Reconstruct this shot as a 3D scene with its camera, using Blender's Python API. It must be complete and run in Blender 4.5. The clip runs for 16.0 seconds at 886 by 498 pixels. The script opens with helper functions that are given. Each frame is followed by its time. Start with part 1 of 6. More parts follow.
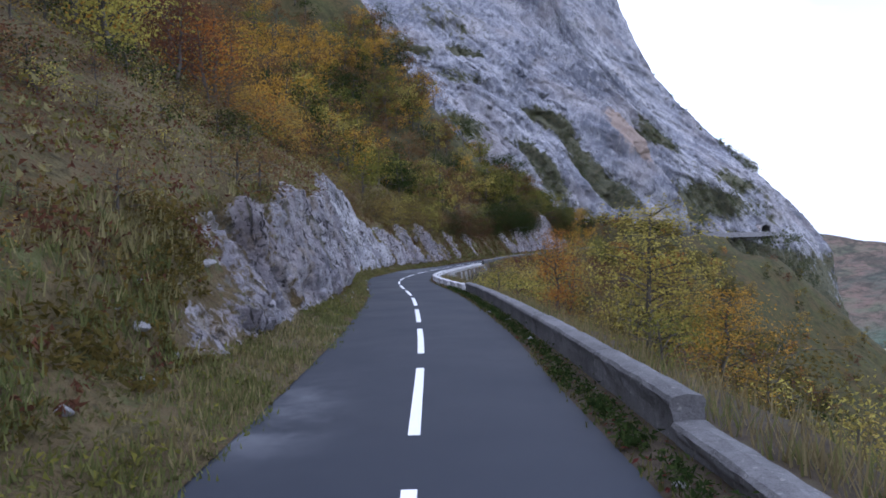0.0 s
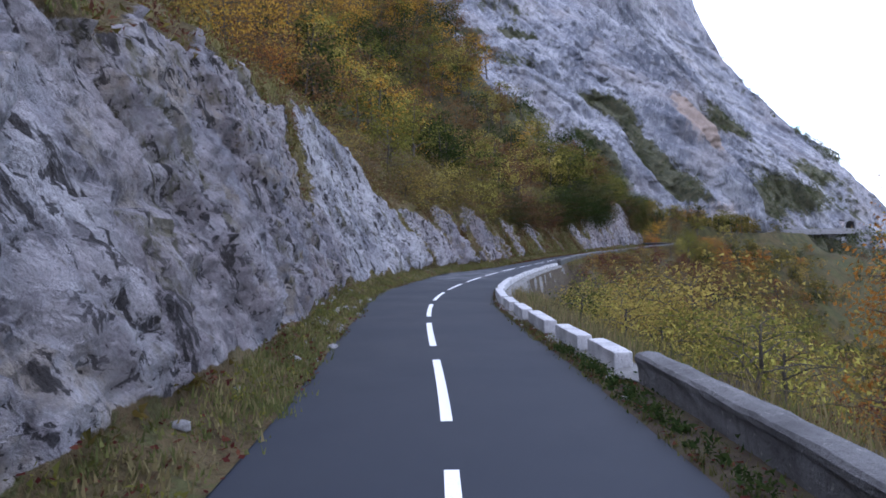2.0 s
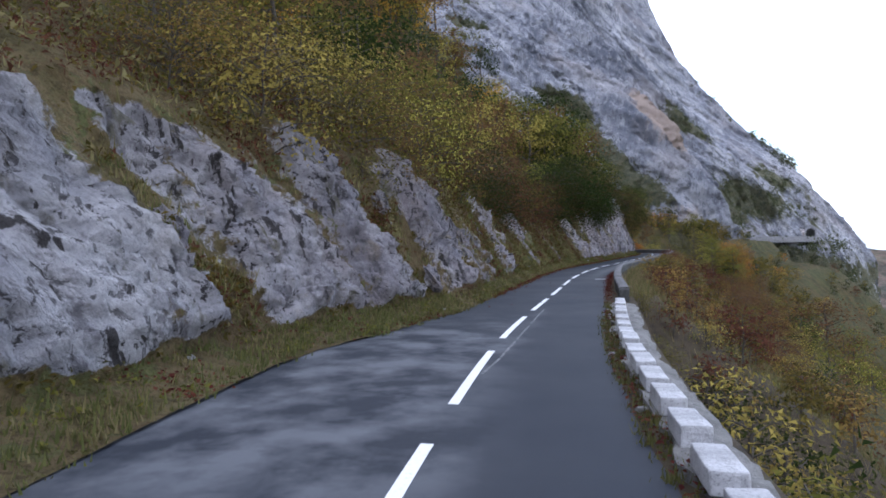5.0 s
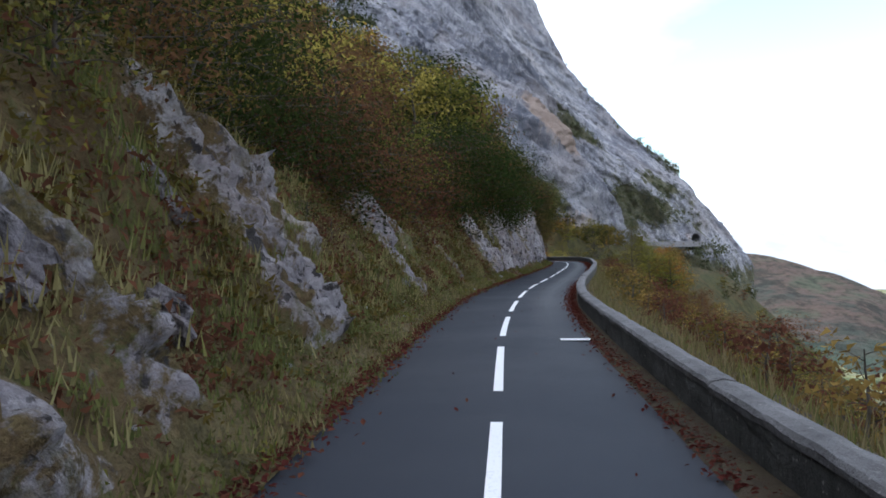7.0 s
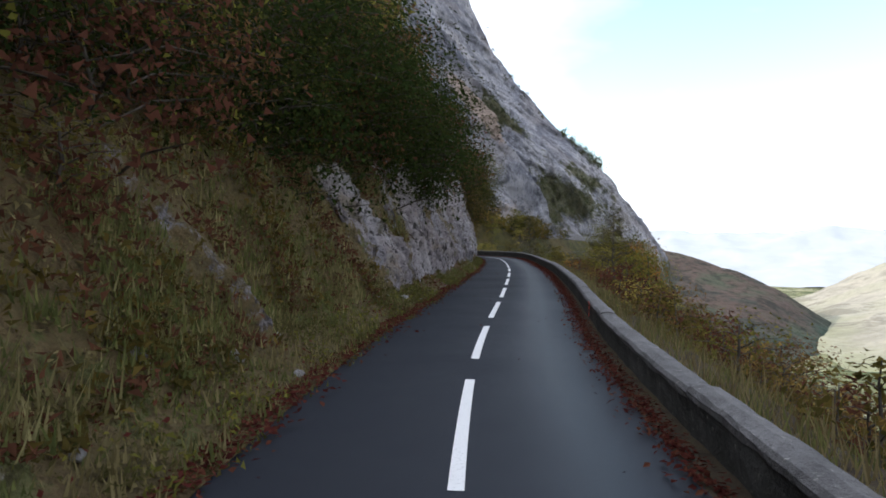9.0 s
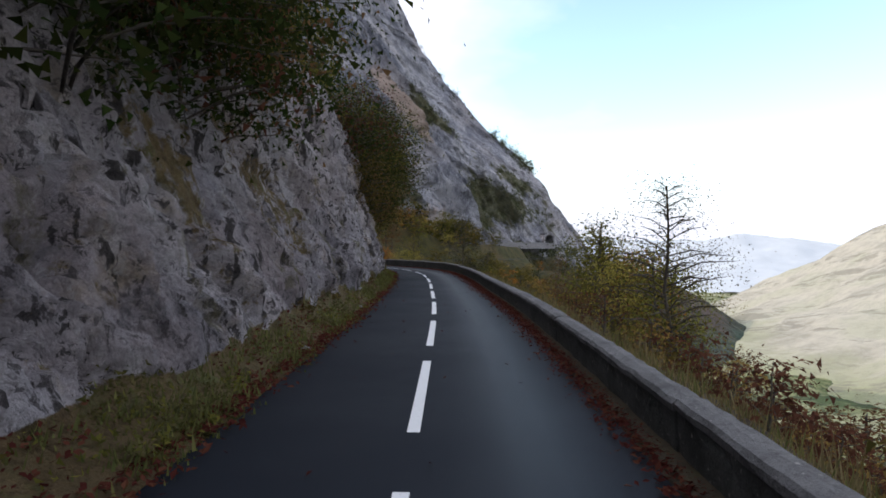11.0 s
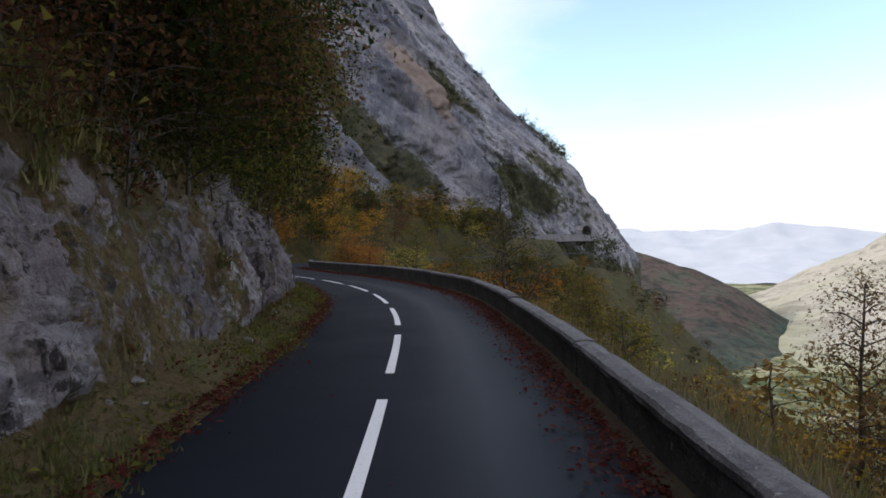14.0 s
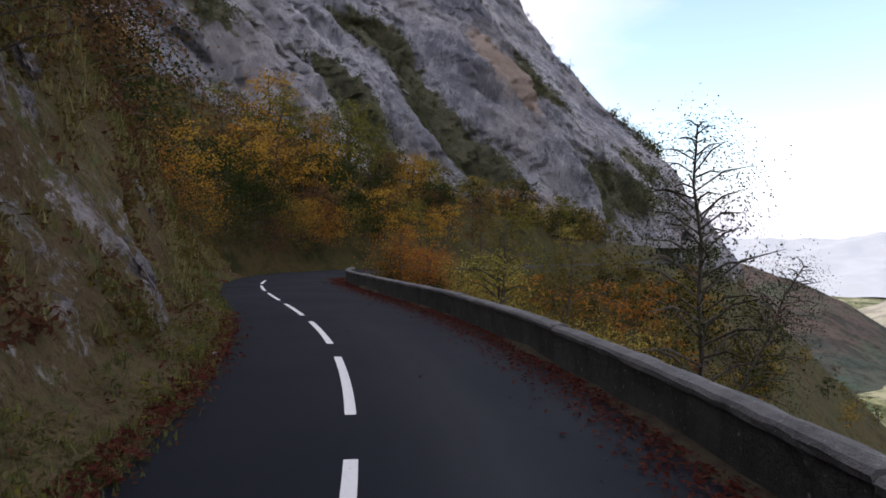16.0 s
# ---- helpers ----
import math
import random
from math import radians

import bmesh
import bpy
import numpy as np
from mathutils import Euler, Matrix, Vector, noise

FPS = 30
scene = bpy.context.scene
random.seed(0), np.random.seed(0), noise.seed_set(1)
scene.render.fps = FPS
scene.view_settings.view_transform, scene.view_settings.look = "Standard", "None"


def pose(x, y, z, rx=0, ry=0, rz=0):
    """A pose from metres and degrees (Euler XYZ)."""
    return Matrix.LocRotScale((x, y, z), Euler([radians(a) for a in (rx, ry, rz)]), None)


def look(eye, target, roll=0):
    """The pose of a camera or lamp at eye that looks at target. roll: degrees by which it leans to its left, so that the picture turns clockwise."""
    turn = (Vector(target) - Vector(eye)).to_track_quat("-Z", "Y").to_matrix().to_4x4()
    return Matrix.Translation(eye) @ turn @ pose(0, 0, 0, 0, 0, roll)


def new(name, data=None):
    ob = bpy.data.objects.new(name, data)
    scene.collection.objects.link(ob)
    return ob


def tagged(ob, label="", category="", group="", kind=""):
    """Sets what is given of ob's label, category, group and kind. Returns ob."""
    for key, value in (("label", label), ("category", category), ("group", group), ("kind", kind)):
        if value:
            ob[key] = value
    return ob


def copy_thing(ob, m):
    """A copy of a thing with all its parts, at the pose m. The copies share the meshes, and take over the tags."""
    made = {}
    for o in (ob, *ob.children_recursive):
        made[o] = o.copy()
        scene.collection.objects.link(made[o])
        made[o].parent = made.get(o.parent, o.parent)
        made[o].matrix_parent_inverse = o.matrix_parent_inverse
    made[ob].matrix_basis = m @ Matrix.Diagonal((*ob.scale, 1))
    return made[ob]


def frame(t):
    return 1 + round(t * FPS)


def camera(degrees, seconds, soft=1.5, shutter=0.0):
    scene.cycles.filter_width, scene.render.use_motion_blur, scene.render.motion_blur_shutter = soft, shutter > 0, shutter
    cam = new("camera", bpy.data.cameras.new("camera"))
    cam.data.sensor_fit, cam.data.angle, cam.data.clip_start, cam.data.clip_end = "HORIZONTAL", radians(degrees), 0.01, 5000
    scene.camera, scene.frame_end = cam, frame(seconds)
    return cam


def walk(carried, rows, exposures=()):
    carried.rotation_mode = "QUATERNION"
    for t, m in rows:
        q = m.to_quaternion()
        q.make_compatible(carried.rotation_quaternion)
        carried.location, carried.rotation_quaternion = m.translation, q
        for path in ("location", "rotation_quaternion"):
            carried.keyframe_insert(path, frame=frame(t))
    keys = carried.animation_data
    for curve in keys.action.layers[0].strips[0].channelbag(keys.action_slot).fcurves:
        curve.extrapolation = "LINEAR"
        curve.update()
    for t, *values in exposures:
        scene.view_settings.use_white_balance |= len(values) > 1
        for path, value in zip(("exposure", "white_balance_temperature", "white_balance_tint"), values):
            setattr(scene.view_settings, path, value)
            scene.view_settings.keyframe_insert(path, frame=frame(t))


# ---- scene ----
cam = camera(69.0, 16.0, soft=1.7)
PATH = [  # seconds, x, y, z, yaw, pitch, lean
    (0.0, 2.014, -6.390, 1.779, 0.83, 0.03, -1.22),
    (0.5, 1.834, -1.640, 1.754, 1.86, -0.61, -0.58),
    (1.0, 1.613, 3.371, 1.737, 3.21, -0.57, -1.41),
    (1.5, 1.301, 8.149, 1.721, 4.13, -0.31, -1.63),
    (2.0, 0.850, 13.241, 1.706, 5.03, -0.37, -0.61),
    (2.5, 0.368, 17.945, 1.690, 5.69, -0.62, 0.41),
    (3.0, -0.104, 23.044, 1.668, 5.64, -0.68, 0.78),
    (3.5, -0.591, 27.941, 1.641, 5.45, -0.66, 1.03),
    (4.0, -0.766, 32.825, 1.614, 4.26, -0.39, 0.82),
    (4.5, -0.547, 37.626, 1.610, 2.39, -0.08, 0.35),
    (5.0, -0.044, 42.320, 1.629, 0.13, 0.12, -0.15),
    (5.5, 0.499, 46.948, 1.668, -2.34, 0.03, -0.37),
    (6.0, 1.180, 51.817, 1.719, -4.41, 0.25, -1.29),
    (6.5, 1.864, 56.122, 1.770, -6.83, -0.65, -0.78),
    (7.0, 2.920, 61.017, 1.835, -9.29, 0.77, -0.95),
    (7.5, 3.923, 65.272, 1.893, -11.46, -0.02, 0.13),
    (8.0, 5.163, 69.937, 1.956, -13.36, 0.28, 1.14),
    (8.5, 6.422, 74.273, 2.015, -14.73, 0.27, 1.23),
    (9.0, 7.855, 78.742, 2.075, -16.44, -0.16, 0.48),
    (9.5, 9.380, 82.970, 2.131, -18.24, 0.17, -0.00),
    (10.0, 11.152, 87.422, 2.190, -20.46, 0.06, 0.61),
    (10.5, 13.029, 91.632, 2.250, -22.01, 0.22, 0.65),
    (11.0, 14.954, 95.779, 2.319, -22.77, 0.42, 0.67),
    (11.5, 16.837, 99.918, 2.397, -22.93, 0.58, 0.65),
    (12.0, 18.679, 104.065, 2.478, -22.67, 0.63, 0.58),
    (12.5, 20.502, 108.233, 2.545, -22.16, 0.50, 0.42),
    (13.0, 22.329, 112.713, 2.599, -21.60, 0.11, 0.49),
    (13.5, 23.963, 116.677, 2.633, -21.11, 0.07, 0.14),
    (14.0, 25.644, 120.886, 2.668, -20.50, -0.13, -0.12),
    (14.5, 27.156, 124.962, 2.705, -19.53, -0.00, -0.46),
    (15.0, 28.506, 129.060, 2.745, -17.99, -0.03, 0.66),
    (15.5, 29.628, 132.848, 2.779, -16.04, -0.45, 0.99),
    (16.0, 30.597, 136.997, 2.808, -13.47, 0.09, 1.03),
]


def heading(x, y, z, yaw, pitch, lean):
    a, b = radians(yaw), radians(pitch)
    way = Vector((-math.sin(a) * math.cos(b), math.cos(a) * math.cos(b), math.sin(b)))
    return look(Vector((x, y, z)), Vector((x, y, z)) + 10 * way, lean)

# ---------------------------------------------------------------- light
EXPOSURE = [(0.0, -0.02, 5950, 28), (1.5, 0.12, 5950, 28), (3.0, 0.18, 6000, 28), (5.5, 0.04, 6300, 22), (7.0, -0.15, 6500, 19), (9.0, -0.42, 6900, 20), (10.0, -0.5, 6950, 22), (12.5, -0.86, 6800, 22), (16.0, -0.72, 7150, 28)]
walk(cam, [(t, heading(*r)) for t, *r in PATH], EXPOSURE)

SUN_AZIMUTH, SUN_HEIGHT = -62.0, 24.0  # degrees from +y towards +x, and above the horizon


def set_world():
    world = bpy.data.worlds.new("sky")
    scene.world = world
    world.use_nodes = True
    nt = world.node_tree
    nt.nodes.clear()
    out = nt.nodes.new("ShaderNodeOutputWorld")
    mix = nt.nodes.new("ShaderNodeMixShader")
    sky_bg = nt.nodes.new("ShaderNodeBackground")
    cloud_bg = nt.nodes.new("ShaderNodeBackground")
    sky = nt.nodes.new("ShaderNodeTexSky")
    sky.sky_type = "NISHITA"
    sky.sun_disc = False
    sky.sun_elevation = radians(SUN_HEIGHT)
    sky.sun_rotation = radians(SUN_AZIMUTH)
    sky.air_density, sky.dust_density, sky.ozone_density = 1.0, 0.6, 0.1
    sky_bg.inputs["Strength"].default_value = 0.6
    cloud_bg.inputs["Color"].default_value = (0.76, 0.88, 1.0, 1)
    cloud_bg.inputs["Strength"].default_value = 2.25
    co = nt.nodes.new("ShaderNodeTexCoord")
    sep = nt.nodes.new("ShaderNodeSeparateXYZ")
    lift = nt.nodes.new("ShaderNodeMath")
    lift.operation = "ADD"
    lift.inputs[1].default_value = 0.22
    flat = nt.nodes.new("ShaderNodeVectorMath")
    flat.operation = "DIVIDE"
    comb = nt.nodes.new("ShaderNodeCombineXYZ")
    big = nt.nodes.new("ShaderNodeTexNoise")
    big.inputs["Scale"].default_value = 0.9
    big.inputs["Detail"].default_value = 6
    big.inputs["Roughness"].default_value = 0.52
    ramp = nt.nodes.new("ShaderNodeValToRGB")
    ramp.color_ramp.elements[0].position = 0.34
    ramp.color_ramp.elements[0].color = (0.03, 0.03, 0.03, 1)
    ramp.color_ramp.elements[1].position = 0.54
    low = nt.nodes.new("ShaderNodeMapRange")
    low.inputs["From Min"].default_value = 0.20
    low.inputs["From Max"].default_value = 0.05
    high = nt.nodes.new("ShaderNodeMath")
    high.operation = "MAXIMUM"
    L = nt.links.new
    L(co.outputs["Generated"], sep.inputs[0])
    L(sep.outputs["Z"], lift.inputs[0])
    for axis in "XYZ":
        L(lift.outputs[0], comb.inputs[axis])
    L(co.outputs["Generated"], flat.inputs[0])
    L(comb.outputs[0], flat.inputs[1])
    L(flat.outputs[0], big.inputs["Vector"])
    gap = nt.nodes.new("ShaderNodeVectorMath")
    gap.operation = "DOT_PRODUCT"
    gap.inputs[1].default_value = (0.66, 0.69, 0.29)
    clear = nt.nodes.new("ShaderNodeMapRange")
    clear.inputs["From Min"].default_value, clear.inputs["From Max"].default_value = 0.86, 1.0
    clear.inputs["To Min"].default_value, clear.inputs["To Max"].default_value = 0.10, -0.27
    thin = nt.nodes.new("ShaderNodeMath")
    thin.operation = "ADD"
    L(co.outputs["Generated"], gap.inputs[0])
    L(gap.outputs["Value"], clear.inputs["Value"])
    L(clear.outputs[0], thin.inputs[0])
    L(big.outputs["Fac"], thin.inputs[1])
    L(thin.outputs[0], ramp.inputs[0])
    L(sep.outputs["Z"], low.inputs["Value"])
    L(ramp.outputs[0], high.inputs[0])
    L(low.outputs[0], high.inputs[1])
    L(high.outputs[0], mix.inputs[0])
    hue = nt.nodes.new("ShaderNodeMix")
    hue.data_type, hue.blend_type = "RGBA", "MULTIPLY"
    hue.inputs[0].default_value = 1.0
    hue.inputs[7].default_value = (0.86, 1.05, 1.05, 1)
    L(sky.outputs[0], hue.inputs[6])
    L(hue.outputs[2], sky_bg.inputs[0])
    L(sky_bg.outputs[0], mix.inputs[1])
    L(cloud_bg.outputs[0], mix.inputs[2])
    L(mix.outputs[0], out.inputs[0])
    sun = bpy.data.lights.new("sun", "SUN")
    sun.energy, sun.angle, sun.color = 3.0, radians(0.6), (1.0, 0.93, 0.82)
    ob = new("sun", sun)
    a, e = radians(SUN_AZIMUTH), radians(SUN_HEIGHT)
    way = Vector((math.sin(a) * math.cos(e), math.cos(a) * math.cos(e), math.sin(e)))
    ob.matrix_world = look(way * 500, (0, 0, 0))


set_world()

# ---------------------------------------------------------------- number helpers


def hashed(ix, iy, iz, seed):
    h = (ix.astype(np.int64) * 374761393 + iy.astype(np.int64) * 668265263 + iz.astype(np.int64) * 2147483647 + seed * 1274126177) & 0xFFFFFFFF
    h = ((h ^ (h >> 13)) * 1274126177) & 0xFFFFFFFF
    h = ((h ^ (h >> 16)) * 2246822519) & 0xFFFFFFFF
    return ((h ^ (h >> 15)) & 0xFFFFFF) / float(0x1000000)


def vnoise(p, seed=0):
    """Smooth noise, 0 to 1, at rows of points."""
    i = np.floor(p).astype(np.int64)
    f = p - i
    f = f * f * (3 - 2 * f)
    r = 0
    for dx in (0, 1):
        for dy in (0, 1):
            for dz in (0, 1):
                w = (f[:, 0] if dx else 1 - f[:, 0]) * (f[:, 1] if dy else 1 - f[:, 1]) * (f[:, 2] if dz else 1 - f[:, 2])
                r = r + w * hashed(i[:, 0] + dx, i[:, 1] + dy, i[:, 2] + dz, seed)
    return r


def fbm(p, octaves=4, seed=0, gain=0.5):
    """Noise of several scales, about -1 to 1."""
    r, a, n = 0, 1.0, 0
    for k in range(octaves):
        r = r + a * (vnoise(p * 2.03**k + 17.1 * k, seed + k) * 2 - 1)
        n += a
        a *= gain
    return r / n * 1.6


def cells(p, seed=0):
    """Distance to the nearest and second nearest scattered point, a random number for the cell, and a flat tilt across it."""
    i = np.floor(p).astype(np.int64)
    d1 = np.full(len(p), 9.0)
    d2 = np.full(len(p), 9.0)
    who = np.zeros(len(p))
    tilt = np.zeros(len(p))
    for dx in (-1, 0, 1):
        for dy in (-1, 0, 1):
            for dz in (-1, 0, 1):
                c = i + (dx, dy, dz)
                q = np.stack([hashed(c[:, 0], c[:, 1], c[:, 2], seed + k) for k in (1, 2, 3)], 1) + c
                d = np.sqrt(((p - q) ** 2).sum(1))
                r = hashed(c[:, 0], c[:, 1], c[:, 2], seed + 4)
                near = d < d1
                d2 = np.where(near, d1, np.minimum(d2, d))
                who = np.where(near, r, who)
                lean = np.stack([hashed(c[:, 0], c[:, 1], c[:, 2], seed + k) for k in (5, 6, 7)], 1) * 2 - 1
                tilt = np.where(near, ((p - q) * lean).sum(1), tilt)
                d1 = np.where(near, d, d1)
    return d1, d2, who, tilt


def lin(x, xs, ys):
    return np.interp(x, xs, ys)


def smooth(a, b, x):
    t = np.clip((x - a) / (b - a), 0, 1)
    return t * t * (3 - 2 * t)


# ---------------------------------------------------------------- the road's line
STEP = 4.983
BENDS = [0.005647, 0.005647, 0.005763, -0.002303, 0.007637, 0.000765, 0.004452, 0.009824, -0.001675, -0.010512, -0.020374, -0.016785, -0.012822, -0.004125, -0.013908, -0.001804, 0.001828, 0.000148, -0.009054, -0.004893, -0.006711, -0.010778, -0.002421, 0.002793, 0.001309, 0.001207, 0.004504, 0.002817, -0.000635, 0.006497, 0.002169, 0.020467, 0.018362, 0.023259, 0.019741, 0.011146, -0.001385, -0.012001, -0.022041, -0.03009, -0.035134, -0.035161, -0.030105, -0.02, 0.0, 0.0, 0.0, 0.0, 0.0, 0.0, 0.0, 0.0, 0.0, 0.0, 0.0, 0.0, 0.0, 0.0, 0.0, 0.0, 0.0, 0.0, 0.0, 0.0, 0.0, 0.0, 0.0, 0.0, 0.0, 0.0, 0.01, 0.02, 0.03, 0.03, 0.02, 0.01, 0.0, 0.0]
GRADES = [-0.0105, -0.0034, -0.003, -0.0066, 0.0087, 0.0133, 0.013, 0.0121, 0.0189, 0.0072, 0.0096, 0.0026, -0.0041, 0.0001, 0.0, 0.0]
SS = np.arange(-90.0, 900.0, 0.5)
X_0, Y_0, TURN_0 = 1.605, -0.098, 0.03324  # where the road's line begins, and its heading


def road_line():
    k = lin(SS, -14.95 + STEP * np.arange(len(BENDS)), BENDS)
    k[SS < -15] = 0
    th = np.concatenate([[0], np.cumsum((k[1:] + k[:-1]) * 0.25)])
    g = lin(SS, -14.95 + 14.95 * np.arange(len(GRADES)), GRADES)
    z = np.concatenate([[0], np.cumsum((g[1:] + g[:-1]) * 0.25)])
    i0 = int(np.argmin(abs(SS)))
    th = th - th[i0] + TURN_0
    m = (th[1:] + th[:-1]) / 2
    x = np.concatenate([[0], np.cumsum(-np.sin(m) * 0.5)])
    y = np.concatenate([[0], np.cumsum(np.cos(m) * 0.5)])
    return x - x[i0] + X_0, y - y[i0] + Y_0, z - z[i0], th


RX, RY, RZ, RT = road_line()


def on_road(s, d, z=0.0):
    """World places at s metres along the road, d metres to the right of its middle and z above it."""
    s, d, z = np.broadcast_arrays(np.asarray(s, float), d, z)
    th = lin(s, SS, RT)
    return np.stack([lin(s, SS, RX) + d * np.cos(th), lin(s, SS, RY) + d * np.sin(th), lin(s, SS, RZ) + z], -1)


# the long parapet's inner face
FACE2 = ([60, 68, 75, 81, 88, 100, 125, 140, 146, 152, 159, 171, 185, 240], [2.25, 2.0, 2.0, 1.90, 2.06, 2.20, 2.21, 2.48, 2.94, 3.2, 3.72, 4.3, 4.0, 3.2])


def road_right(s):
    """The asphalt's outer edge; by the long bend it reaches the wall."""
    near = lin(s, [-90, -15, 3, 8, 15, 30, 42, 58, 72, 86, 100, 115, 380], [1.85, 1.85, 1.87, 2.0, 2.0, 2.02, 1.98, 1.85, 1.72, 1.86, 2.06, 2.1, 2.1])
    wide = smooth(106, 116, s)
    return near * (1 - wide) + (lin(s, *FACE2) - 0.08) * wide


def road_coords(x, y):
    """The nearest place on the road's line: s, and d to the right."""
    s = np.empty(len(x))
    d = np.empty(len(x))
    px, py, ps, pt = RX[::3], RY[::3], SS[::3], RT[::3]
    for a in range(0, len(x), 4000):
        b = slice(a, a + 4000)
        q = (x[b, None] - px) ** 2 + (y[b, None] - py) ** 2
        w = q.argmin(1)
        s[b] = ps[w]
        side = (x[b] - px[w]) * np.cos(pt[w]) + (y[b] - py[w]) * np.sin(pt[w])
        d[b] = np.sqrt(q.min(1)) * np.where(side < 0, -1, 1)
    return s, d


# the bank above the road: where its foot stands, how high its steep part is, how far it leans back per metre
FOOT_S = [-90, -10, 0, 8, 20, 26, 30, 34, 38, 44, 52, 58, 62, 70, 83, 95, 100, 117, 124, 128, 140, 150, 156, 162, 172, 200, 380]
FOOT_D = [3.0, 3.0, 2.9, 2.7, 2.5, 2.45, 2.65, 2.95, 3.3, 3.7, 3.75, 2.8, 2.2, 2.3, 2.5, 2.6, 2.6, 2.2, 2.2, 2.3, 2.6, 2.7, 2.6, 2.1, 2.6, 3.0, 3.0]
HIGH_S = [-90, -5, 4, 9, 14, 20, 26, 34, 42, 46, 49, 53, 58, 64, 70, 78, 86, 92, 97, 103, 110, 116, 122, 127, 133, 139, 145, 152, 160, 175, 380]
HIGH_Z = [2.0, 2.0, 2.4, 2.9, 3.4, 4.2, 5.2, 6.9, 8.0, 6.0, 4.0, 3.8, 3.8, 3.8, 2.9, 2.6, 2.6, 3.2, 4.0, 4.4, 5.2, 6.4, 6.6, 5.0, 4.2, 4.0, 5.2, 6.6, 4.2, 2.4, 2.0]
LEAN_S = [-90, 0, 4, 8, 30, 44, 50, 58, 66, 80, 92, 98, 112, 124, 132, 146, 156, 175, 380]
LEAN_K = [0.9, 0.8, 0.55, 0.42, 0.32, 0.42, 0.45, 0.42, 0.5, 0.75, 0.6, 0.42, 0.36, 0.25, 0.3, 0.38, 0.36, 0.8, 1.0]


def bank_height(s, e):
    """Height over the road at e metres beyond the bank's foot (uphill)."""
    h, k = lin(s, HIGH_S, HIGH_Z), lin(s, LEAN_S, LEAN_K)
    top = h * k
    steep = e / k
    # mostly unseen upper slope, steepened to take skylight off the road
    far = np.maximum(e - top - 14, 0)
    over = h + (e - top) * 0.78 + far * lin(s, [70, 115], [0.0, 0.7])
    return np.where(e < top, steep, over)


def drop_height(s, e):
    """Height at e metres beyond the outer edge (downhill)."""
    wall = 2.6 * smooth(38, 44, s) * (1 - smooth(61, 66, s)) * smooth(0.0, 0.35, e)
    return -0.12 * np.minimum(e, 0.8) - lin(s, [150, 190], [0.80, 0.95]) * np.maximum(e - 0.8, 0) - wall


OUTER_S = [-90, 22, 28, 60, 64, 140, 146, 152, 160, 172, 200, 380]
OUTER_D = [3.0, 3.0, 2.8, 2.75, 2.6, 2.7, 3.3, 3.7, 4.4, 5.0, 4.0, 3.6]


def land(s, d):
    left = bank_height(s, np.maximum(-d - lin(s, FOOT_S, FOOT_D), 0))
    left = np.where(left > 60, 60 + (left - 60) * 0.75, left)
    right = drop_height(s, np.maximum(d - lin(s, OUTER_S, OUTER_D), 0))
    floor = -105.0
    right = np.maximum(right, floor - 0.02 * (d - 140))
    right = np.maximum(right, -118)
    return np.minimum(lin(s, SS, RZ) + np.where(d < 0, left, right), 190)


def height_at(x, y):
    """The ground's height anywhere; the hillside ends where the great cliff begins."""
    s, d = road_coords(x, y)
    cap = lin(y, [140, 185, 210, 250], [190, 30, 14, 5])
    return np.minimum(land(s, d), cap), s, d


# ---------------------------------------------------------------- mesh helpers
def mesh_of(name, verts, faces, mats=(), smooth_shade=False):
    me = bpy.data.meshes.new(name)
    me.from_pydata([tuple(v) for v in np.asarray(verts, float).tolist()], [], faces if isinstance(faces, list) else faces.tolist())
    for m in mats:
        me.materials.append(m)
    if smooth_shade:
        me.polygons.foreach_set("use_smooth", np.ones(len(me.polygons), bool))
    me.update()
    return me


def grid_faces(n, m):
    """Quads over n rows of m points."""
    a = (np.arange(n - 1)[:, None] * m + np.arange(m - 1)).ravel()
    return np.stack([a, a + 1, a + m + 1, a + m], 1)


def attribute(me, name, values):
    at = me.attributes.new(name, "FLOAT", "POINT")
    at.data.foreach_set("value", np.asarray(values, np.float32))


def part(name, me, parent, label="", kind=""):
    ob = new(name, me)
    ob.parent = parent
    return tagged(ob, label=label, kind=kind)


def bm_mesh(name, bm, *mats):
    me = bpy.data.meshes.new(name)
    bm.to_mesh(me)
    bm.free()
    for m in mats:
        me.materials.append(m)
    return me
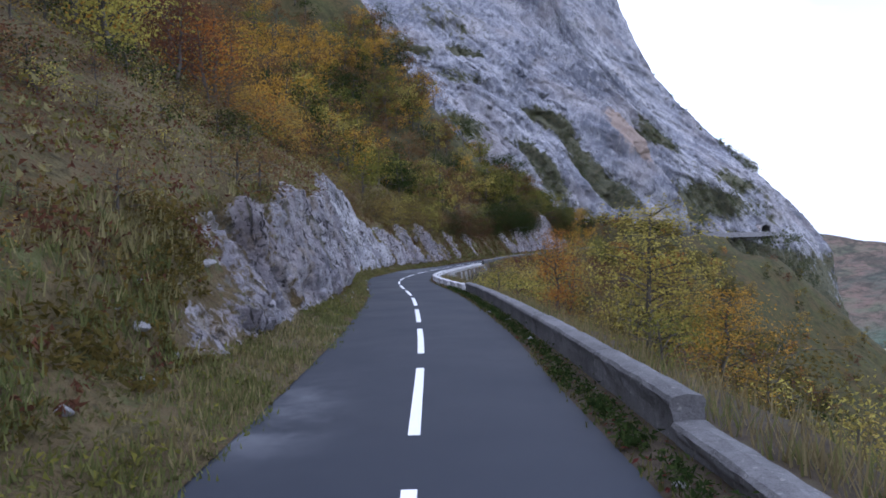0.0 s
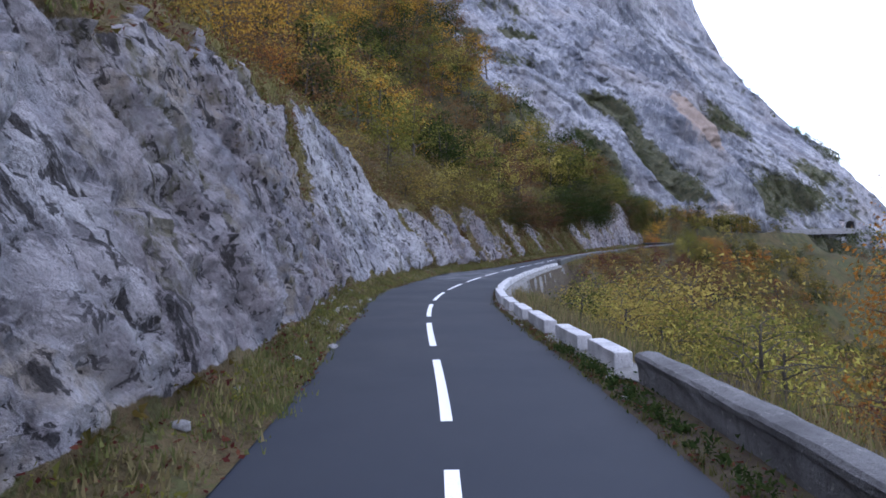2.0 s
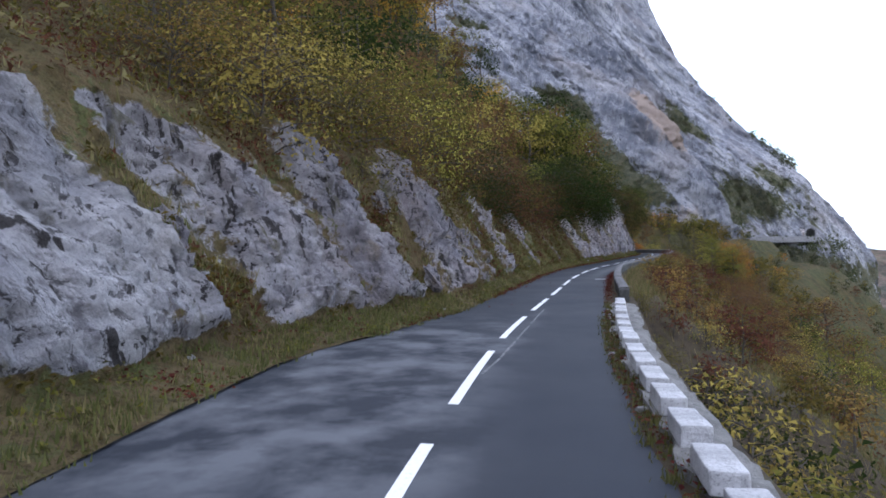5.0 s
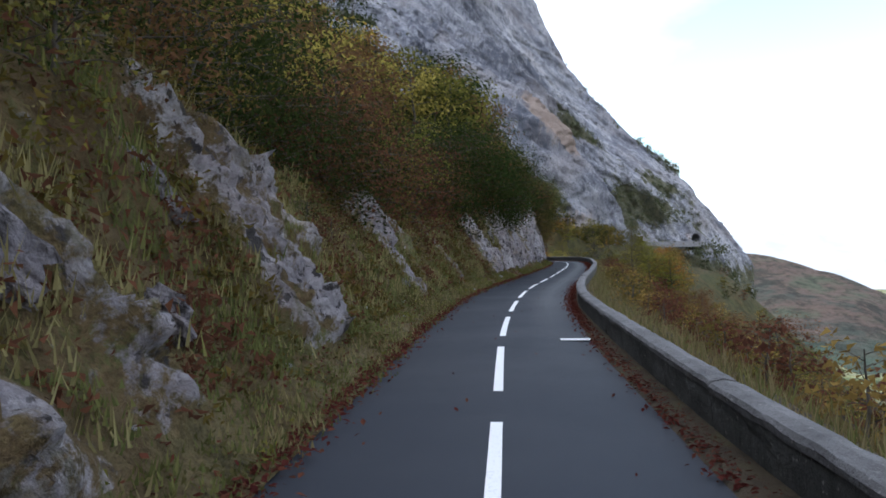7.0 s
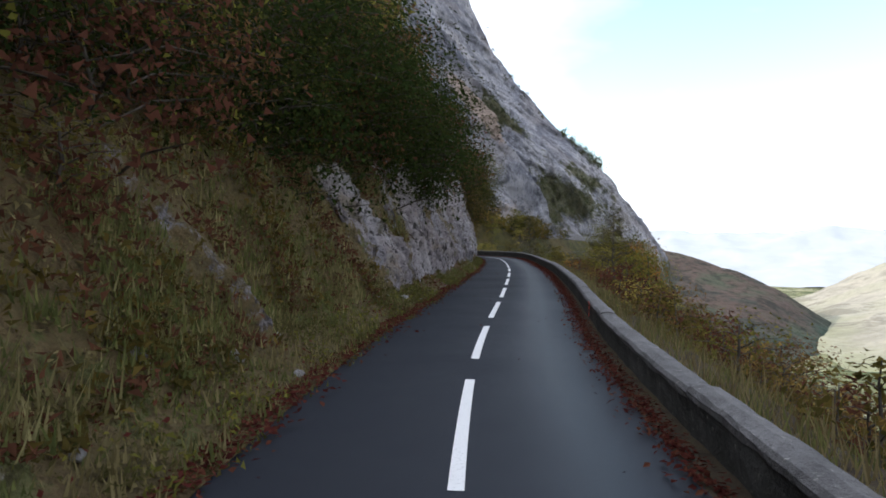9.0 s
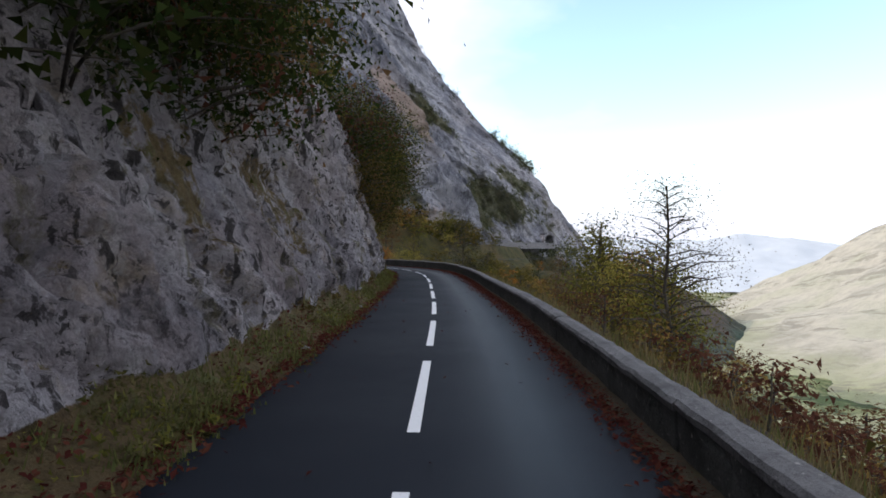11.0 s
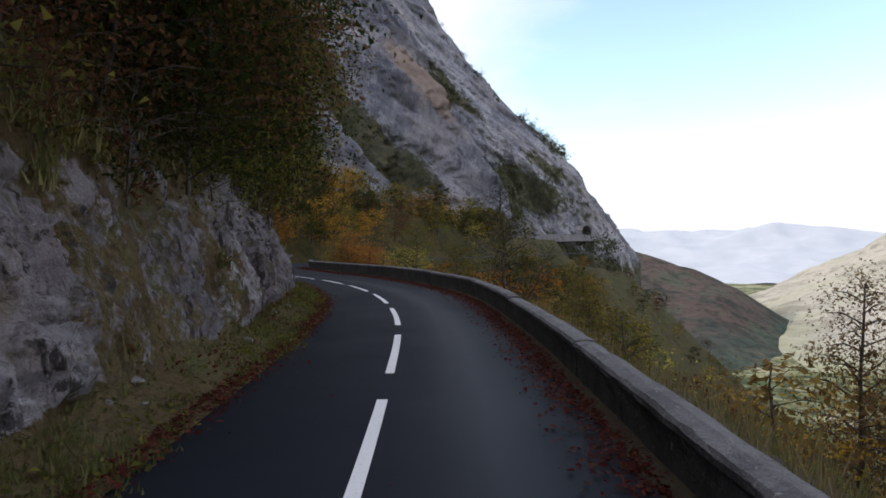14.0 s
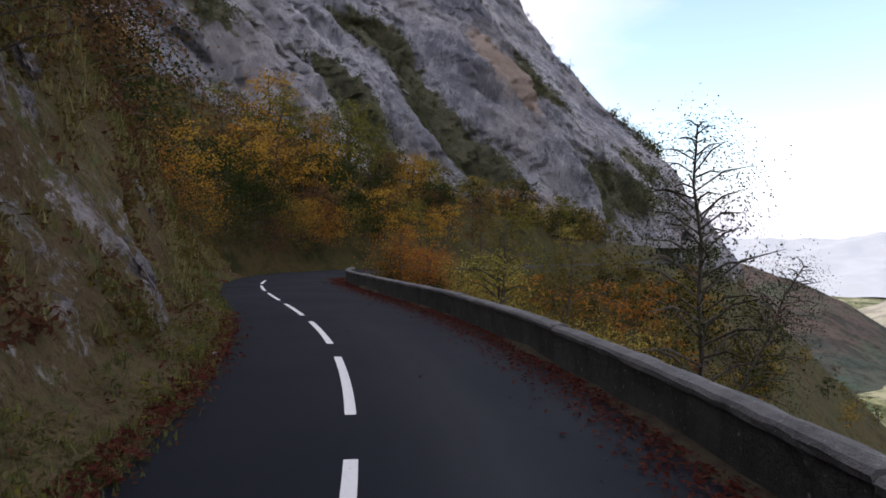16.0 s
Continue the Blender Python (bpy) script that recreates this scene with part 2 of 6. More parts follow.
# ---------------------------------------------------------------- materials
class Nodes:
    """A short way to write a node material."""

    def __init__(self, name):
        self.mat = bpy.data.materials.new(name)
        self.mat.use_nodes = True
        self.t = self.mat.node_tree
        self.t.nodes.clear()
        self.out = self.t.nodes.new("ShaderNodeOutputMaterial")
        self.co = self.t.nodes.new("ShaderNodeTexCoord")

    def link(self, a, b):
        self.t.links.new(a, b)
        return self

    def n(self, kind, **values):
        return self.t.nodes.new("ShaderNode" + kind)

    def noise(self, scale, detail=4, rough=0.55, stretch=None, turn=None, distort=0.0, src=None):
        t = self.n("TexNoise")
        t.inputs["Scale"].default_value, t.inputs["Detail"].default_value = scale, detail
        t.inputs["Roughness"].default_value, t.inputs["Distortion"].default_value = rough, distort
        self.link(self.mapped(stretch, turn, src), t.inputs["Vector"])
        return t.outputs["Fac"]

    def mapped(self, stretch=None, turn=None, src=None):
        o = src or self.co.outputs["Object"]
        if stretch or turn:
            m = self.n("Mapping")
            m.inputs["Scale"].default_value = stretch or (1, 1, 1)
            m.inputs["Rotation"].default_value = [radians(a) for a in (turn or (0, 0, 0))]
            self.link(o, m.inputs["Vector"])
            o = m.outputs[0]
        return o

    def voronoi(self, scale, feature="F1", stretch=None, turn=None, out="Distance"):
        t = self.n("TexVoronoi")
        t.feature = feature
        t.inputs["Scale"].default_value = scale
        self.link(self.mapped(stretch, turn), t.inputs["Vector"])
        return t.outputs[out]

    def bent(self, stretch, turn, wobble=0.25, scale=1.2):
        """Coordinates turned, then drawn out, and bent a little by noise."""
        m = self.n("Mapping")
        m.vector_type = "TEXTURE"
        m.inputs["Rotation"].default_value = [radians(a) for a in turn]
        m.inputs["Scale"].default_value = stretch
        self.link(self.co.outputs["Object"], m.inputs["Vector"])
        t = self.n("TexNoise")
        t.inputs["Scale"].default_value, t.inputs["Detail"].default_value = scale, 3
        self.link(self.co.outputs["Object"], t.inputs["Vector"])
        k = self.n("VectorMath")
        k.operation = "MULTIPLY_ADD"
        k.inputs[1].default_value = (wobble, wobble, wobble)
        self.link(t.outputs["Color"], k.inputs[0])
        self.link(m.outputs[0], k.inputs[2])
        return k.outputs[0]

    def facets(self, src, scale):
        """Flat tilted faces with sharp edges: their height, a random tone for each, and the closeness to an edge."""
        v = self.n("TexVoronoi")
        v.inputs["Scale"].default_value = scale
        self.link(src, v.inputs["Vector"])
        off, tilt, dot = self.n("VectorMath"), self.n("VectorMath"), self.n("VectorMath")
        off.operation, tilt.operation, dot.operation = "SUBTRACT", "SUBTRACT", "DOT_PRODUCT"
        tilt.inputs[1].default_value = (0.5, 0.5, 0.5)
        self.link(src, off.inputs[0]).link(v.outputs["Position"], off.inputs[1]).link(v.outputs["Color"], tilt.inputs[0])
        self.link(off.outputs[0], dot.inputs[0]).link(tilt.outputs[0], dot.inputs[1])
        tone = self.n("SeparateColor")
        self.link(v.outputs["Color"], tone.inputs[0])
        e = self.n("TexVoronoi")
        e.feature = "DISTANCE_TO_EDGE"
        e.inputs["Scale"].default_value = scale
        self.link(src, e.inputs["Vector"])
        return self.math("MULTIPLY", dot.outputs["Value"], scale), tone.outputs[0], e.outputs["Distance"]

    def ramp(self, src, *stops):
        r = self.n("ValToRGB")
        e = r.color_ramp.elements
        while len(e) < len(stops):
            e.new(0.5)
        for el, (pos, col) in zip(e, stops):
            el.position = pos
            el.color = (*col, 1) if isinstance(col, tuple) else (col, col, col, 1)
        self.link(src, r.inputs[0])
        return r.outputs[0]

    def mix(self, fac, a, b, mode="MIX"):
        m = self.n("Mix")
        m.data_type, m.blend_type = "RGBA", mode
        for sock, v in ((m.inputs[0], fac), (m.inputs[6], a), (m.inputs[7], b)):
            if isinstance(v, (int, float)):
                sock.default_value = v
            elif isinstance(v, tuple):
                sock.default_value = (*v, 1)
            else:
                self.link(v, sock)
        return m.outputs[2]

    def math(self, op, a, b=0.0, clamp=False):
        m = self.n("Math")
        m.operation, m.use_clamp = op, clamp
        for sock, v in ((m.inputs[0], a), (m.inputs[1], b)):
            if isinstance(v, (int, float)):
                sock.default_value = v
            else:
                self.link(v, sock)
        return m.outputs[0]

    def attr(self, name):
        a = self.n("Attribute")
        a.attribute_name = name
        return a.outputs["Fac"]

    def bump(self, height, strength, distance, prior=None):
        b = self.n("Bump")
        b.inputs["Strength"].default_value, b.inputs["Distance"].default_value = strength, distance
        self.link(height, b.inputs["Height"])
        if prior:
            self.link(prior, b.inputs["Normal"])
        return b.outputs[0]

    def surface(self, color, rough=0.8, normal=None, specular=0.3, metal=0.0):
        p = self.n("BsdfPrincipled")
        for key, v in (("Base Color", color), ("Roughness", rough), ("Metallic", metal), ("Specular IOR Level", specular)):
            if isinstance(v, (int, float)):
                p.inputs[key].default_value = v
            elif isinstance(v, tuple):
                p.inputs[key].default_value = (*v, 1)
            else:
                self.link(v, p.inputs[key])
        if normal:
            self.link(normal, p.inputs["Normal"])
        self.link(p.outputs[0], self.out.inputs[0])
        return self.mat


def asphalt():
    m = Nodes("asphalt")
    grain = m.noise(140, 3, 0.7)
    patch = m.noise(0.35, 4, 0.6)
    fine = m.noise(6, 5, 0.65)
    wear = m.ramp(m.attr("worn"), (0.0, 0.0), (1.0, 1.0))
    col = m.mix(patch, (0.012, 0.0155, 0.023), (0.020, 0.025, 0.036))
    col = m.mix(m.math("MULTIPLY", grain, 0.55), col, (0.034, 0.041, 0.054))
    col = m.mix(m.math("MULTIPLY", fine, 0.25), col, (0.012, 0.014, 0.018))
    col = m.mix(m.math("MULTIPLY", wear, m.ramp(m.noise(0.9, 5, 0.62), (0.42, 0.0), (0.62, 0.75))), col, (0.135, 0.142, 0.158))
    # Further along, shade is put into the asphalt: darker colour, less shine.
    col = m.mix(m.math("MULTIPLY", m.attr("shaded"), 0.92), col, m.mix(grain, (0.0045, 0.006, 0.010), (0.011, 0.0145, 0.022)))
    rough = m.mix(m.attr("polish"), m.ramp(patch, (0.3, 0.62), (0.7, 0.75)), (0.44, 0.44, 0.44))
    return m.surface(col, rough, m.bump(grain, 0.45, 0.004), m.mix(m.attr("shaded"), (0.25, 0.25, 0.25), (0.10, 0.10, 0.10)))


def faded_paint():
    m = Nodes("faded_paint")
    worn = m.noise(18, 5, 0.7)
    return m.surface(m.ramp(worn, (0.42, (0.035, 0.038, 0.044)), (0.60, (0.26, 0.265, 0.275))), 0.7, m.bump(m.noise(120, 2), 0.2, 0.002))


def line_paint():
    m = Nodes("road_paint")
    worn = m.noise(35, 4, 0.7)
    col = m.mix(m.ramp(worn, (0.30, 0.55), (0.45, 0.0)), (0.72, 0.73, 0.74), (0.30, 0.30, 0.31))
    return m.surface(col, 0.6, m.bump(m.noise(120, 2), 0.2, 0.002))


def limestone(name="limestone"):
    """Grey slabs dipping along the road, pinkish and tan in places, with short dark cracks, moss and turf."""
    m = Nodes(name)
    dip = (-60, 0, 0)
    slab = m.bent((1.0, 2.8, 0.8), dip, 0.30, 0.7)
    near = m.bent((1.0, 2.0, 0.7), dip, 0.16, 2.6)
    flake = m.bent((1.0, 1.5, 0.8), (-48, 0, 0), 0.30, 3.2)
    broad = m.noise(0.45, 6, 0.58, src=slab)
    mid = m.noise(1.7, 7, 0.62, src=near)
    grain = m.noise(11, 6, 0.72)
    col = m.ramp(broad, (0.38, (0.205, 0.195, 0.218)), (0.50, (0.325, 0.310, 0.334)), (0.62, (0.450, 0.435, 0.455)))
    col = m.mix(m.ramp(m.noise(0.33, 5, 0.6), (0.44, 0.0), (0.60, 0.5)), col, (0.285, 0.235, 0.235))
    col = m.mix(m.ramp(m.noise(0.62, 5, 0.62, src=slab), (0.55, 0.0), (0.68, 0.55)), col, (0.215, 0.222, 0.268))
    col = m.mix(m.ramp(m.noise(0.75, 5, 0.65), (0.56, 0.0), (0.66, 0.65)), col, (0.28, 0.225, 0.155))
    col = m.mix(m.math("MULTIPLY", m.attr("pale"), 0.8), col, m.ramp(broad, (0.38, (0.215, 0.222, 0.255)), (0.56, (0.46, 0.458, 0.48))))
    col = m.mix(m.ramp(mid, (0.37, 0.75), (0.44, 0.0)), col, (0.112, 0.105, 0.117))
    col = m.mix(m.ramp(mid, (0.56, 0.0), (0.68, 0.45)), col, (0.43, 0.425, 0.44))
    col = m.mix(m.ramp(grain, (0.36, 0.35), (0.5, 0.0)), col, (0.10, 0.095, 0.10))
    h1, tone1, edge1 = m.facets(slab, 1.3)
    h2, tone2, edge2 = m.facets(flake, 4.6)
    col = m.mix(m.math("MULTIPLY", tone1, 0.22), col, (0.15, 0.145, 0.165))
    broken = m.ramp(m.noise(0.55, 5, 0.62, src=slab), (0.38, 0.0), (0.54, 1.0))
    chip = m.noise(5.2, 7, 0.68, src=flake)
    crack = m.ramp(chip, (0.41, 1.0), (0.445, 0.0))
    col = m.mix(m.math("MULTIPLY", m.math("ADD", m.math("MULTIPLY", broken, 0.6), 0.35), crack), col, (0.036, 0.033, 0.035))
    col = m.mix(m.math("MULTIPLY", broken, m.ramp(chip, (0.56, 0.0), (0.64, 0.5))), col, (0.40, 0.395, 0.41))
    seam = m.bent((0.9, 7.0, 0.9), (-62, 0, 0), 0.22, 1.2)
    col = m.mix(m.ramp(m.noise(2.8, 6, 0.64, src=seam), (0.385, 0.95), (0.42, 0.0)), col, (0.044, 0.040, 0.040))
    col = m.mix(m.ramp(m.noise(1.1, 7, 0.68, src=slab), (0.57, 0.0), (0.64, 0.7)), col, (0.105, 0.095, 0.052))
    green = m.ramp(m.math("ADD", m.attr("green"), m.math("MULTIPLY", m.math("SUBTRACT", m.noise(4.0, 7, 0.74), 0.5), 0.75)), (0.46, 0.0), (0.54, 1.0))
    turf = m.ramp(m.noise(1.5, 8, 0.74), (0.30, (0.055, 0.048, 0.022)), (0.44, (0.140, 0.116, 0.054)), (0.53, (0.165, 0.120, 0.062)), (0.60, (0.108, 0.124, 0.045)), (0.72, (0.19, 0.165, 0.078)))
    turf = m.mix(m.ramp(m.noise(9, 6, 0.75), (0.38, 0.55), (0.49, 0.0)), turf, (0.030, 0.020, 0.011))
    turf = m.mix(m.ramp(m.noise(0.35, 4, 0.6), (0.42, 0.0), (0.62, 0.5)), turf, (0.078, 0.046, 0.026))
    col = m.mix(green, col, turf)
    b = m.bump(broad, 0.8, 0.35)
    b = m.bump(mid, 1.0, 0.20, b)
    b = m.bump(h1, 0.8, 0.26, b)
    b = m.bump(m.math("MULTIPLY", h2, m.math("ADD", m.math("MULTIPLY", broken, 0.8), 0.3)), 1.0, 0.14, b)
    b = m.bump(chip, 1.0, 0.20, b)
    b = m.bump(m.noise(24, 6, 0.72), 0.6, 0.02, b)
    return m.surface(col, 0.9, b, 0.15)


def cliff_rock():
    """Blue-grey limestone: beds dipping towards the valley, upright water streaks, a warm fresh scar, turf on the ledges."""
    m = Nodes("cliff_rock")
    bed = m.bent((3.4, 1.0, 1.0), (0, 52, 0), 5.0, 0.06)
    up = m.bent((1.0, 1.0, 3.2), (0, 0, 0), 2.4, 0.10)
    wide = m.noise(0.045, 7, 0.62, src=bed)
    layer = m.noise(0.30, 9, 0.72, src=bed)
    streak = m.noise(0.42, 9, 0.70, src=up)
    small = m.noise(1.3, 8, 0.74, src=up)
    chips = m.noise(0.9, 8, 0.74, src=bed)
    col = m.ramp(wide, (0.38, (0.140, 0.149, 0.182)), (0.50, (0.250, 0.260, 0.297)), (0.62, (0.400, 0.405, 0.437)))
    col = m.mix(m.ramp(layer, (0.40, 0.75), (0.47, 0.0)), col, (0.125, 0.132, 0.158))
    col = m.mix(m.ramp(layer, (0.54, 0.0), (0.62, 0.55)), col, (0.46, 0.462, 0.485))
    col = m.mix(m.ramp(streak, (0.41, 0.65), (0.47, 0.0)), col, (0.135, 0.146, 0.182))
    col = m.mix(m.ramp(streak, (0.55, 0.0), (0.62, 0.5)), col, (0.45, 0.455, 0.475))
    col = m.mix(m.ramp(small, (0.37, 0.85), (0.43, 0.0)), col, (0.072, 0.077, 0.092))
    col = m.mix(m.ramp(chips, (0.37, 0.85), (0.42, 0.0)), col, (0.080, 0.084, 0.098))
    col = m.mix(m.ramp(m.noise(0.03, 5, 0.6), (0.50, 0.0), (0.66, 0.4)), col, (0.34, 0.30, 0.285))
    scar = m.ramp(m.math("ADD", m.attr("warm"), m.math("MULTIPLY", m.math("SUBTRACT", streak, 0.5), 0.9)), (0.34, 0.0), (0.62, 0.75))
    col = m.mix(scar, col, (0.42, 0.315, 0.25))
    green = m.ramp(m.math("ADD", m.attr("green"), m.math("MULTIPLY", m.math("SUBTRACT", m.noise(0.22, 8, 0.74, src=bed), 0.5), 1.5)), (0.46, 0.0), (0.58, 0.95))
    turf = m.ramp(m.noise(0.6, 6, 0.72), (0.35, (0.056, 0.064, 0.042)), (0.5, (0.098, 0.100, 0.058)), (0.65, (0.135, 0.118, 0.070)))
    col = m.mix(green, col, turf)
    b = m.bump(wide, 0.4, 3.0)
    b = m.bump(layer, 0.9, 1.5, b)
    b = m.bump(streak, 0.9, 1.1, b)
    b = m.bump(chips, 0.9, 0.7, b)
    b = m.bump(small, 0.8, 0.4, b)
    return m.surface(col, 0.92, b, 0.12)


def earth():
    """Turf and bracken on the slopes; far below, meadows and scrub."""
    m = Nodes("hillside_turf")
    big = m.noise(0.09, 5, 0.6)
    mid = m.noise(1.3, 7, 0.7)
    col = m.ramp(mid, (0.3, (0.032, 0.030, 0.013)), (0.5, (0.075, 0.058, 0.025)), (0.65, (0.088, 0.052, 0.027)), (0.8, (0.050, 0.058, 0.020)))
    col = m.mix(m.ramp(big, (0.4, 0.0), (0.62, 0.55)), col, (0.048, 0.060, 0.020))
    col = m.mix(m.ramp(m.noise(0.35, 7, 0.74), (0.40, 0.8), (0.54, 0.0)), col, (0.024, 0.028, 0.012))
    p = m.n("SeparateXYZ")
    m.link(m.co.outputs["Object"], p.inputs[0])
    deep = m.math("MULTIPLY", m.math("ADD", p.outputs["Z"], m.math("MULTIPLY", m.noise(0.02, 6, 0.7), 50.0)), -0.01)
    meadow = m.ramp(m.noise(0.012, 6, 0.66), (0.40, (0.085, 0.115, 0.050)), (0.50, (0.25, 0.26, 0.130)), (0.60, (0.40, 0.385, 0.24)))
    meadow = m.mix(m.ramp(m.noise(0.05, 6, 0.72), (0.42, 0.85), (0.50, 0.0)), meadow, (0.045, 0.062, 0.032))
    col = m.mix(m.ramp(deep, (0.66, 0.0), (0.78, 1.0)), col, meadow)
    return m.surface(col, 0.95, m.bump(m.noise(7, 6, 0.7), 0.8, 0.08), 0.1)


def verge():
    m = Nodes("verge_soil")
    mid = m.noise(3.5, 6, 0.7)
    col = m.ramp(mid, (0.3, (0.030, 0.026, 0.020)), (0.5, (0.062, 0.048, 0.034)), (0.7, (0.072, 0.066, 0.036)))
    return m.surface(col, 0.95, m.bump(m.noise(22, 5, 0.7), 0.8, 0.03), 0.1)


def concrete(name, tone):
    m = Nodes(name)
    blot = m.noise(1.4, 6, 0.65)
    col = m.ramp(blot, (0.3, tuple(c * 0.55 for c in tone)), (0.55, tone), (0.8, tuple(min(1, c * 1.3) for c in tone)))
    col = m.mix(m.ramp(m.noise(7, 5, 0.7, stretch=(1, 1, 0.25)), (0.5, 0.0), (0.68, 0.6)), col, tuple(c * 0.45 for c in tone))
    col = m.mix(m.ramp(m.noise(16, 4, 0.6), (0.62, 0.0), (0.72, 0.5)), col, (0.42, 0.41, 0.38))
    col = m.mix(m.ramp(m.noise(45, 4, 0.7), (0.36, 0.6), (0.46, 0.0)), col, tuple(c * 0.4 for c in tone))
    rough = m.bump(m.noise(9, 6, 0.7), 0.8, 0.03)
    return m.surface(col, 0.9, m.bump(m.noise(34, 5, 0.7), 0.9, 0.015, rough), 0.2)


def bark():
    m = Nodes("bark")
    n = m.noise(9, 5, 0.65, stretch=(1, 1, 0.2))
    return m.surface(m.ramp(n, (0.3, (0.035, 0.030, 0.026)), (0.7, (0.13, 0.115, 0.10))), 0.9, m.bump(n, 0.7, 0.02), 0.1)


def foliage(name, dark, mid, light):
    m = Nodes(name)
    geo = m.n("NewGeometry")
    info = m.n("ObjectInfo")
    dark, light = (tuple(a + (b - a) * k for a, b in zip(mid, end)) for end, k in ((dark, 0.65), (light, 0.6)))
    col = m.ramp(geo.outputs["Random Per Island"], (0.05, dark), (0.5, mid), (0.95, light))
    hue = m.n("HueSaturation")
    hue.inputs["Saturation"].default_value = 1.0
    m.link(m.math("ADD", m.math("MULTIPLY", info.outputs["Random"], 0.06), 0.47), hue.inputs["Hue"])
    m.link(m.math("ADD", m.math("MULTIPLY", info.outputs["Random"], 0.5), 0.75), hue.inputs["Value"])
    m.link(col, hue.inputs["Color"])
    d = m.n("BsdfDiffuse")
    t = m.n("BsdfTranslucent")
    m.link(hue.outputs[0], d.inputs[0])
    m.link(hue.outputs[0], t.inputs[0])
    s = m.n("MixShader")
    s.inputs[0].default_value = 0.45
    m.link(d.outputs[0], s.inputs[1])
    m.link(t.outputs[0], s.inputs[2])
    m.link(s.outputs[0], m.out.inputs[0])
    return m.mat


def plain(name, color, rough=0.8):
    m = Nodes(name)
    n = m.noise(6, 4, 0.6)
    return m.surface(m.mix(n, tuple(c * 0.75 for c in color), tuple(min(1, c * 1.2) for c in color)), rough, m.bump(n, 0.3, 0.01))


FADED = faded_paint()
ASPHALT, PAINT, ROCK, CLIFF, EARTH, VERGE = asphalt(), line_paint(), limestone(), cliff_rock(), earth(), verge()
WALL_OLD = concrete("old_concrete", (0.155, 0.153, 0.158))
# Long parapet's faces: their shade is put into a darker concrete than the cap.
WALL_SHADED = concrete("shaded_concrete", (0.080, 0.082, 0.080))
COPING = concrete("rough_coping", (0.145, 0.143, 0.147))
FOOTING = concrete("crumbling_masonry", (0.19, 0.186, 0.18))
STONE_PALE = concrete("pale_stone", (0.50, 0.50, 0.515))
BARK = bark()
LEAF_GREEN = foliage("leaves_olive", (0.048, 0.052, 0.014), (0.128, 0.116, 0.030), (0.23, 0.19, 0.045))
LEAF_DARK = foliage("leaves_dark_green", (0.013, 0.020, 0.007), (0.030, 0.043, 0.013), (0.056, 0.066, 0.019))
LEAF_GOLD = foliage("leaves_gold", (0.118, 0.092, 0.026), (0.285, 0.218, 0.060), (0.470, 0.365, 0.098))
LEAF_ORANGE = foliage("leaves_orange", (0.138, 0.065, 0.014), (0.380, 0.184, 0.036), (0.552, 0.302, 0.060))
LEAF_RUST = foliage("leaves_rust", (0.054, 0.029, 0.017), (0.135, 0.070, 0.037), (0.207, 0.106, 0.051))
# ---------------------------------------------------------------- the road
EDGE_S = [-90, -15, 15, 30, 33, 40, 44, 51.5, 53, 55, 57, 59, 72, 86, 100, 115, 380]
EDGE_L = [1.88, 1.88, 1.86, 1.95, 2.16, 2.70, 2.72, 3.05, 3.0, 2.47, 2.26, 1.90, 1.80, 1.93, 1.98, 1.86, 1.86]


def build_road():
    s = np.concatenate([np.arange(-30, 190, 0.5), np.arange(190, 330, 2.0)])
    n = 15
    u = np.linspace(0, 1, n)
    left, right = -lin(s, EDGE_S, EDGE_L), road_right(s)
    ragged = 0.06 * fbm(np.stack([s * 1.3, s * 0, s * 0], 1), 3, 5)
    left, right = left + ragged, right - 0.05 * fbm(np.stack([s * 1.1, s * 0 + 7, s * 0], 1), 3, 6)
    d = left[:, None] + (right - left)[:, None] * u
    crown = 0.03 * (1 - (2 * u - 1) ** 2)[None, :] + 0 * d
    p = on_road(s[:, None] + 0 * d, d, crown - 0.03)
    v = p.reshape(-1, 3)
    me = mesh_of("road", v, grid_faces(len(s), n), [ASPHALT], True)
    S, D = np.repeat(s, n), d.ravel()
    worn = np.maximum(smooth(44, 48, S) * (1 - smooth(54, 60, S)) * (1 - smooth(-0.6, 0.9, D)), 0)
    worn = np.maximum(worn, smooth(-1.2, 0.2, S) * (1 - smooth(1.2, 3.5, S)) * (1 - smooth(-1.4, -0.6, D)) * 0.8)
    worn = np.maximum(worn, 0.9 * smooth(46, 48, S) * (1 - smooth(57, 61, S)) * np.exp(-(((D - 0.26) / 0.12) ** 2)))
    attribute(me, "worn", worn)
    # how far the painted shade has set in along the road
    attribute(me, "shaded", smooth(58, 112, S))
    attribute(me, "polish", smooth(70, 84, S) * (1 - smooth(150, 165, S)) * np.exp(-(((D - 1.05) / 0.5) ** 2)) * 0.9)
    ob = tagged(new("road", me), "narrow dark asphalt mountain road, grey worn patches", "road", kind="structure")
    return ob


ROAD = build_road()


def dash(s0, s1, index, jitter):
    s = np.linspace(s0, s1, 9)
    w = 0.06
    v = np.concatenate([on_road(s, -w, 0.004), on_road(s, w, 0.004)])
    me = mesh_of("line_dash", v, np.array([[i, i + 9, i + 10, i + 1] for i in range(8)]), [PAINT])
    part("line_dash", me, ROAD, "worn white painted centre line dash" if index == 0 else "")


for i in range(-4, 36):
    dash(i * STEP - 0.12, i * STEP + 3.45, i, 0)
